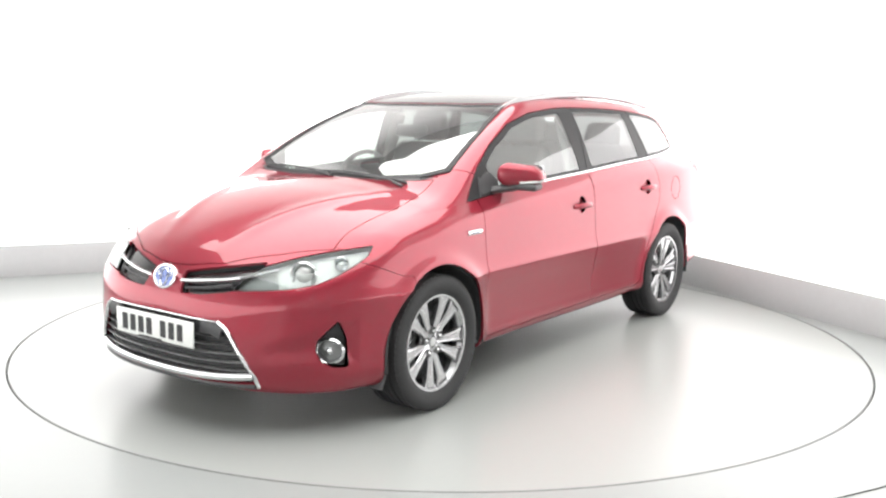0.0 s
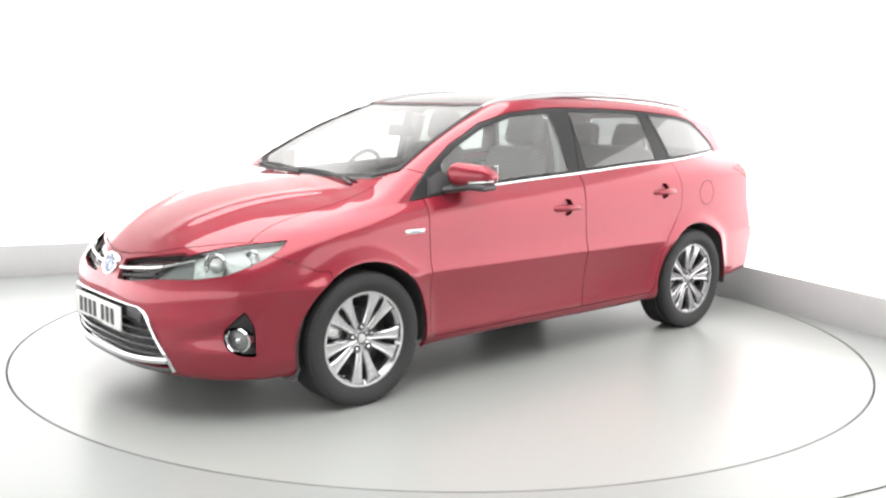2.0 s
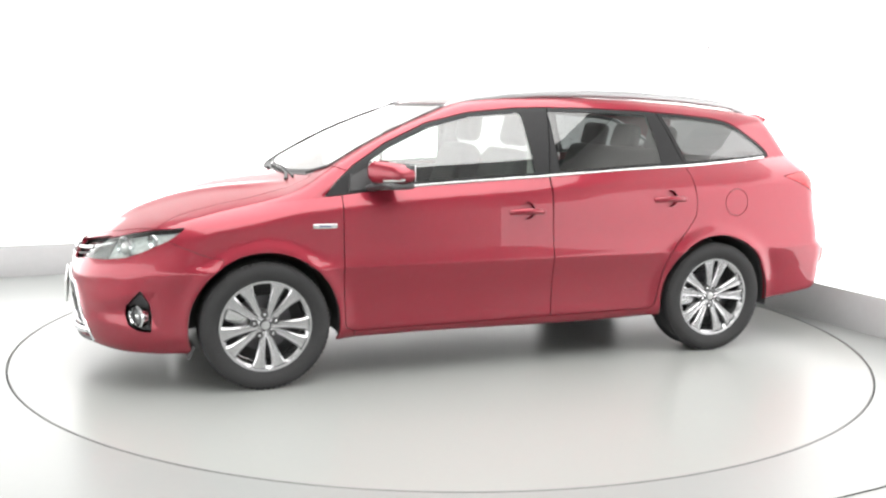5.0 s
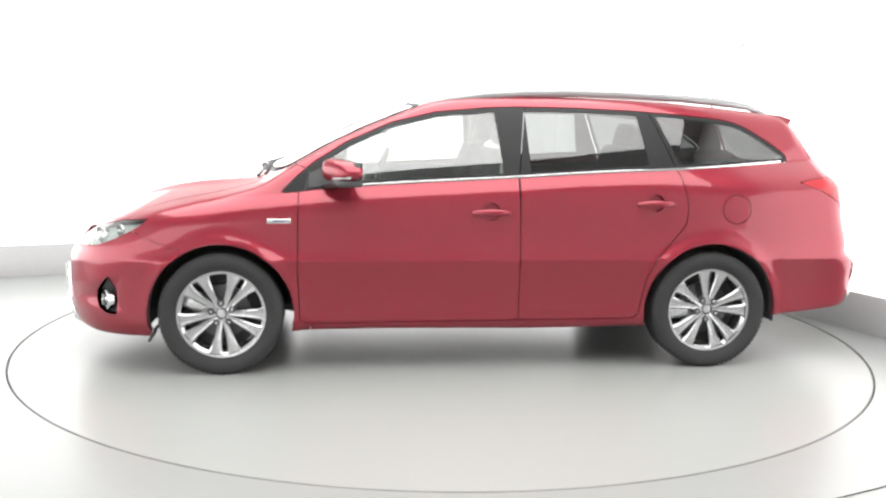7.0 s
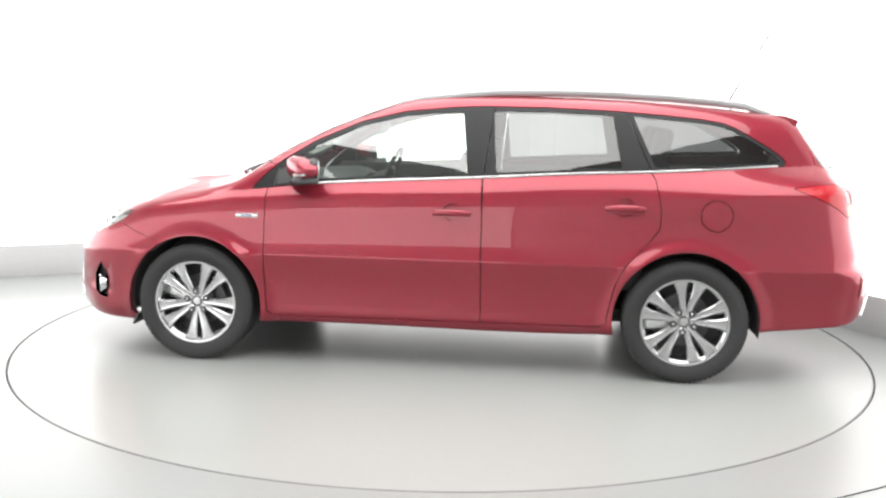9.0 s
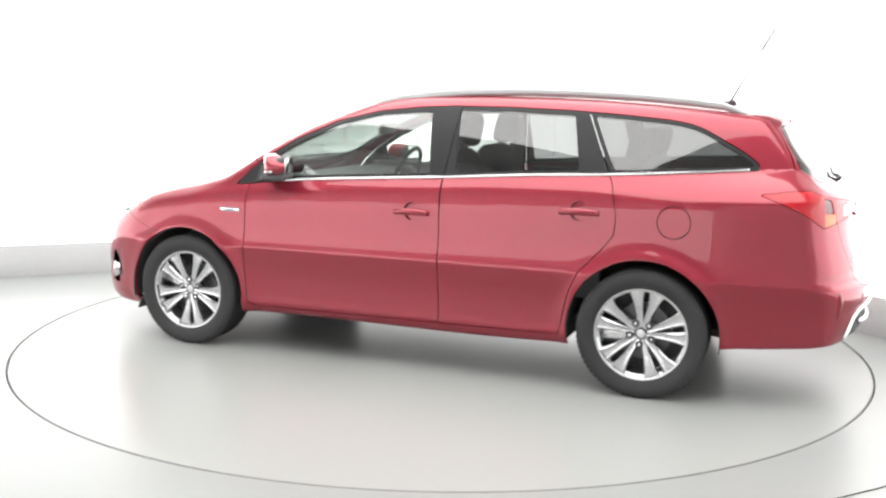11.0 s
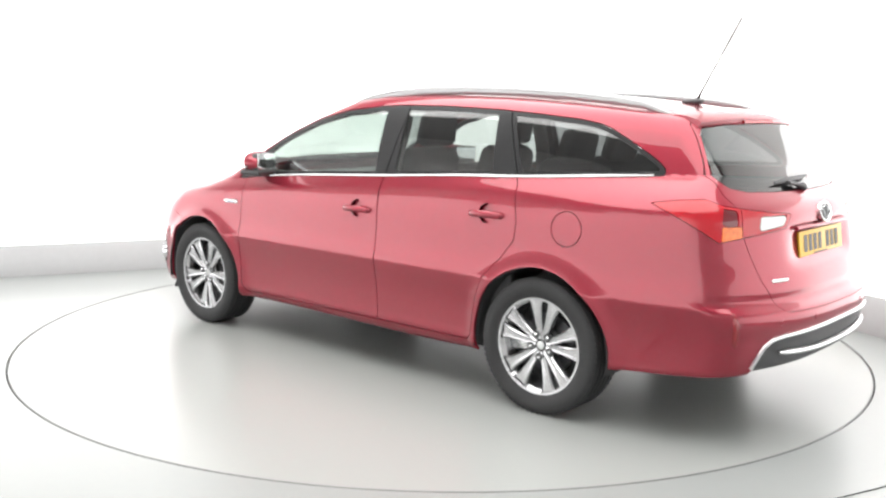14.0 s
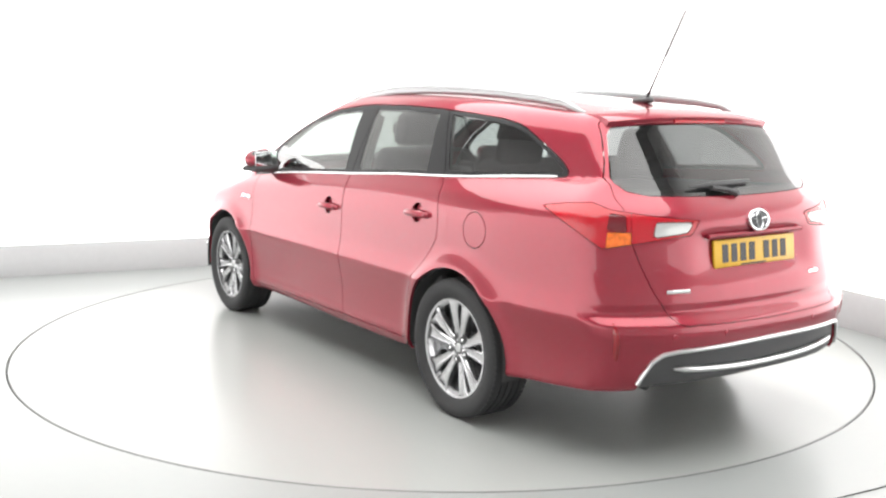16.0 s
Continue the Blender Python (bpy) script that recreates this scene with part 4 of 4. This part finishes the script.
for y, z, w in ((0.47, 0.702, 0.1), (-0.365, 0.718, 0.08)):
    part("script_badge", tube([on_back(y + w * (k / 4 - 0.5), z, 0.002) for k in range(5)], 0.002, 0.008, 6), CHROME, gate, "small chrome script badge")
spoiler = bmesh.new()
rows = []
for y in np.linspace(-0.51, 0.51, 25):
    e = abs(y) / 0.51
    x0, x1 = -1.74, -1.912 + 0.04 * e ** 3
    z0 = float(on_top(x0, y)[2])
    z1 = 1.37 - 0.022 * e * e
    rows.append([spoiler.verts.new(p) for p in ((x0, y, z0 + 0.003), ((x0 + x1) / 2, y, (z0 + z1) / 2 + 0.01), (x1 + 0.012, y, z1 + 0.003), (x1, y, z1 - 0.006), (x1 + 0.014, y, z1 - 0.03), (x1 + 0.06, y, z1 - 0.042), (x0 - 0.03, y, z0 - 0.04))])
for a, b in zip(rows, rows[1:]):
    for j in range(6):
        spoiler.faces.new((a[j], b[j], b[j + 1], a[j + 1]))
for r in (rows[0], rows[-1]):
    spoiler.faces.new(r)
part("spoiler", spoiler, PAINT, gate, "red roof spoiler above the rear window")
part("brake_light", tube([(-1.906, y, 1.344) for y in (-0.16, 0, 0.16)], 0.006, 0.008, 8), RED_LENS, gate, "red high brake light")
wiper_p = [on_back(y, z, 0.022) for y, z in ((0.06, 1.062), (0.1, 1.075), (0.18, 1.084))]
arm = part("rear_wiper", tube(wiper_p, 0.014, 0.01, 8), BLACK, gate, "black rear wiper arm")
part("wiper_blade", tube([on_back(y, z, 0.018) for y, z in ((0.29, 1.09), (0.2, 1.094), (0.1, 1.098), (0.0, 1.101), (-0.09, 1.104))], 0.008, 0.012, 8, taper=[0.4, 1, 1, 1, 0.5]), BLACK, arm, "black rear wiper blade")
part("wiper_boss", lathe([(0.0, 0.024), (0.017, 0.021), (0.022, 0.0)], 20, facing(on_back(0.05, 1.058, 0.0), (-0.8, 0, 0.5))), BLACK, arm)

# ---- roof and screen ----
mast = new("antenna")
mast.parent = car
tagged(mast, "black roof antenna")
foot = box(0.105, 0.045, 0.028, pose(-1.572, 0, 1.432, 0, 4), 0.013, 4)
part("antenna_foot", foot, BLACK, mast, "black antenna foot")
part("antenna_rod", tube([(-1.59, 0, 1.437), (-1.64, 0, 1.53), (-1.72, 0, 1.68), (-1.795, 0, 1.82)], 0.005, 0.005, 8, up=(0, 1, 0), taper=[1.5, 1.1, 0.9, 0.75]), INK, mast, "thin black antenna rod")
for a, b, c in (((1.13, 0.5), (1.105, 0.3), (1.1, -0.08)), ((1.14, 0.05), (1.12, -0.2), (1.02, -0.56))):
    pts = [on_top(*a, 0.006), on_top((a[0] + b[0]) / 2 - 0.01, (a[1] + b[1]) / 2, 0.014), on_top(*b, 0.013), on_top(*c, 0.01)]
    w = part("wiper", tube(pts, 0.008, 0.005, 8, taper=[1.3, 1, 0.9, 0.6]), BLACK, car, "black windscreen wiper")
    blade = [on_top(b[0] - 0.012 + (c[0] - b[0]) * k - 0.03 * k * (1 - k), b[1] + 0.2 + (c[1] - b[1] - 0.2) * k, 0.007) for k in np.linspace(0, 1, 7)]
    part("wiper_blade", tube(blade, 0.005, 0.007, 6), BLACK, w, "black rubber wiper blade")
for s in (1, -1):
    seal = [on_top(x, y, 0.003) for x, y in ((1.03, 0.53), (0.95, 0.648), (0.78, 0.623), (0.6, 0.595), (0.4, 0.55), (0.235, 0.508))]
    part("windscreen_seal", mirror_if(tube(seal, 0.006, 0.006, 8), s), LINER, windscreen, "black rubber seal beside the windscreen")
part("rear_view_mirror", box(0.03, 0.22, 0.07, pose(0.42, 0.0, 1.25, 0, -10), 0.015, 3), BLACK, car, "black inside mirror")

# ---- cabin ----
cabin = new("cabin")
cabin.parent = car
tagged(cabin, "dark grey cabin with cloth seats")
part("cabin_floor", box(3.2, 1.35, 0.04, pose(-0.35, 0, 0.32), 0.01), LINER, cabin)
dash = bmesh.new()
rows = []
for y in np.linspace(-0.68, 0.68, 15):
    hump = 0.03 * math.exp(-((y + 0.36) / 0.16) ** 2)
    rows.append([dash.verts.new((x, y, z)) for x, z in ((1.06, 0.955), (0.85, 0.975 + hump * 0.4), (0.66, 0.97 + hump), (0.58, 0.93 + hump), (0.6, 0.8), (0.68, 0.55), (0.8, 0.4))])
for a, b in zip(rows, rows[1:]):
    for j in range(6):
        dash.faces.new((a[j], b[j], b[j + 1], a[j + 1]))
part("dashboard", dash, mat("grey dashboard plastic", (0.06, 0.062, 0.064), 0.6, vary=0.15, grain=400, bump=0.15), cabin, "dark grey dashboard")
ring = bmesh.new()
pm = pose(0.45, -0.36, 0.95, 0, -24) @ pose(0, 0, 0, 0, 90)
hoops = []
for k in range(36):
    a = 2 * math.pi * k / 36
    hoops.append([ring.verts.new(pm @ Vector(((0.18 + 0.014 * math.cos(c)) * math.cos(a), (0.18 + 0.014 * math.cos(c)) * math.sin(a), 0.014 * math.sin(c)))) for c in [2 * math.pi * j / 8 for j in range(8)]])
for k in range(36):
    for j in range(8):
        ring.faces.new((hoops[k][j], hoops[(k + 1) % 36][j], hoops[(k + 1) % 36][(j + 1) % 8], hoops[k][(j + 1) % 8]))
sw = part("steering_wheel", ring, BLACK, cabin, "black steering wheel")
part("steering_hub", box(0.05, 0.15, 0.12, pose(0.46, -0.36, 0.945, 0, -24), 0.03, 3), BLACK, sw)
for dy in (-0.12, 0.12):
    part("steering_spoke", box(0.02, 0.12, 0.035, pose(0.455, -0.36 + dy, 0.95, 0, -24), 0.008), SATIN, sw)
part("steering_column", tube([(0.47, -0.36, 0.94), (0.7, -0.36, 0.85)], 0.04, 0.04, 12), BLACK, sw)


def cushion(sx, sy, sz, m, r=0.05, waist=0.0):
    bm = box(sx, sy, sz, None, r, 4)
    for v_ in bm.verts:
        k = v_.co.z / sz + 0.5
        v_.co.y *= 1 - waist * k * k
    bm.transform(m)
    return bm


def seat(y, x, name="front_seat"):
    st = new(name)
    st.parent = cabin
    tagged(st, "dark cloth car seat")
    part("seat_cushion", cushion(0.5, 0.5, 0.16, pose(x + 0.22, y, 0.56, 0, -6)), FABRIC, st)
    part("seat_back", cushion(0.15, 0.5, 0.62, pose(x - 0.1, y, 0.86, 0, -17), 0.06, 0.22), FABRIC, st)
    part("headrest", cushion(0.1, 0.27, 0.19, pose(x - 0.235, y, 1.265, 0, -12), 0.045, 0.15), FABRIC, st)
    for dy in (-0.06, 0.06):
        part("headrest_post", tube([(x - 0.19, y + dy, 1.13), (x - 0.225, y + dy, 1.22)], 0.006, 0.006, 8, up=(0, 1, 0)), CHROME, st)


seat(0.36, 0.0)
seat(-0.36, 0.0)
part("rear_bench", cushion(0.5, 1.25, 0.18, pose(-0.72, 0, 0.58, 0, -6)), FABRIC, cabin, "dark cloth rear bench")
part("bench_back", cushion(0.16, 1.25, 0.6, pose(-1.06, 0, 0.86, 0, -20), 0.06, 0.06), FABRIC, cabin, "dark cloth bench back")
for y in (-0.4, 0.0, 0.4):
    part("rear_headrest", cushion(0.09, 0.26, 0.17, pose(-1.185, y, 1.21, 0, -14), 0.04, 0.12), FABRIC, cabin, "dark rear headrest")
part("load_cover", box(0.7, 1.15, 0.02, pose(-1.6, 0, 1.03), 0.008), BLACK, cabin, "black load cover")
for s in (1, -1):
    for x0, x1 in ((0.86, -0.2), (-0.3, -1.08)):
        part("door_lining", box(x0 - x1, 0.05, 0.55, pose((x0 + x1) / 2, s * 0.745, 0.73), 0.02, 2), BLACK, cabin, "black door lining")
    part("pillar_lining", tube([(-0.2, s * 0.7, 0.98), (-0.215, s * 0.665, 1.15), (-0.22, s * 0.6, 1.335)], 0.05, 0.03, 10, up=(0, 1, 0)), LIGHT_TRIM, cabin, "pale grey pillar lining")
head_pts = []
lining = bmesh.new()
for x in np.linspace(0.2, -1.75, 14):
    w = 0.5 if x > -1.2 else 0.46
    head_pts.append([lining.verts.new((x, y, float(on_top(x, y)[2]) - 0.04)) for y in np.linspace(-w, w, 9)])
for a, b in zip(head_pts, head_pts[1:]):
    for j in range(8):
        lining.faces.new((a[j], b[j], b[j + 1], a[j + 1]))
part("roof_lining", lining, LIGHT_TRIM, cabin, "pale grey roof lining")


def motions():
    walk(car, [(t, riding(t, 0.0573, -0.03)) for t in TIMES])
    walk(turntable, [(t, riding(t, 0.0, 0.0)) for t in TIMES])


motions()
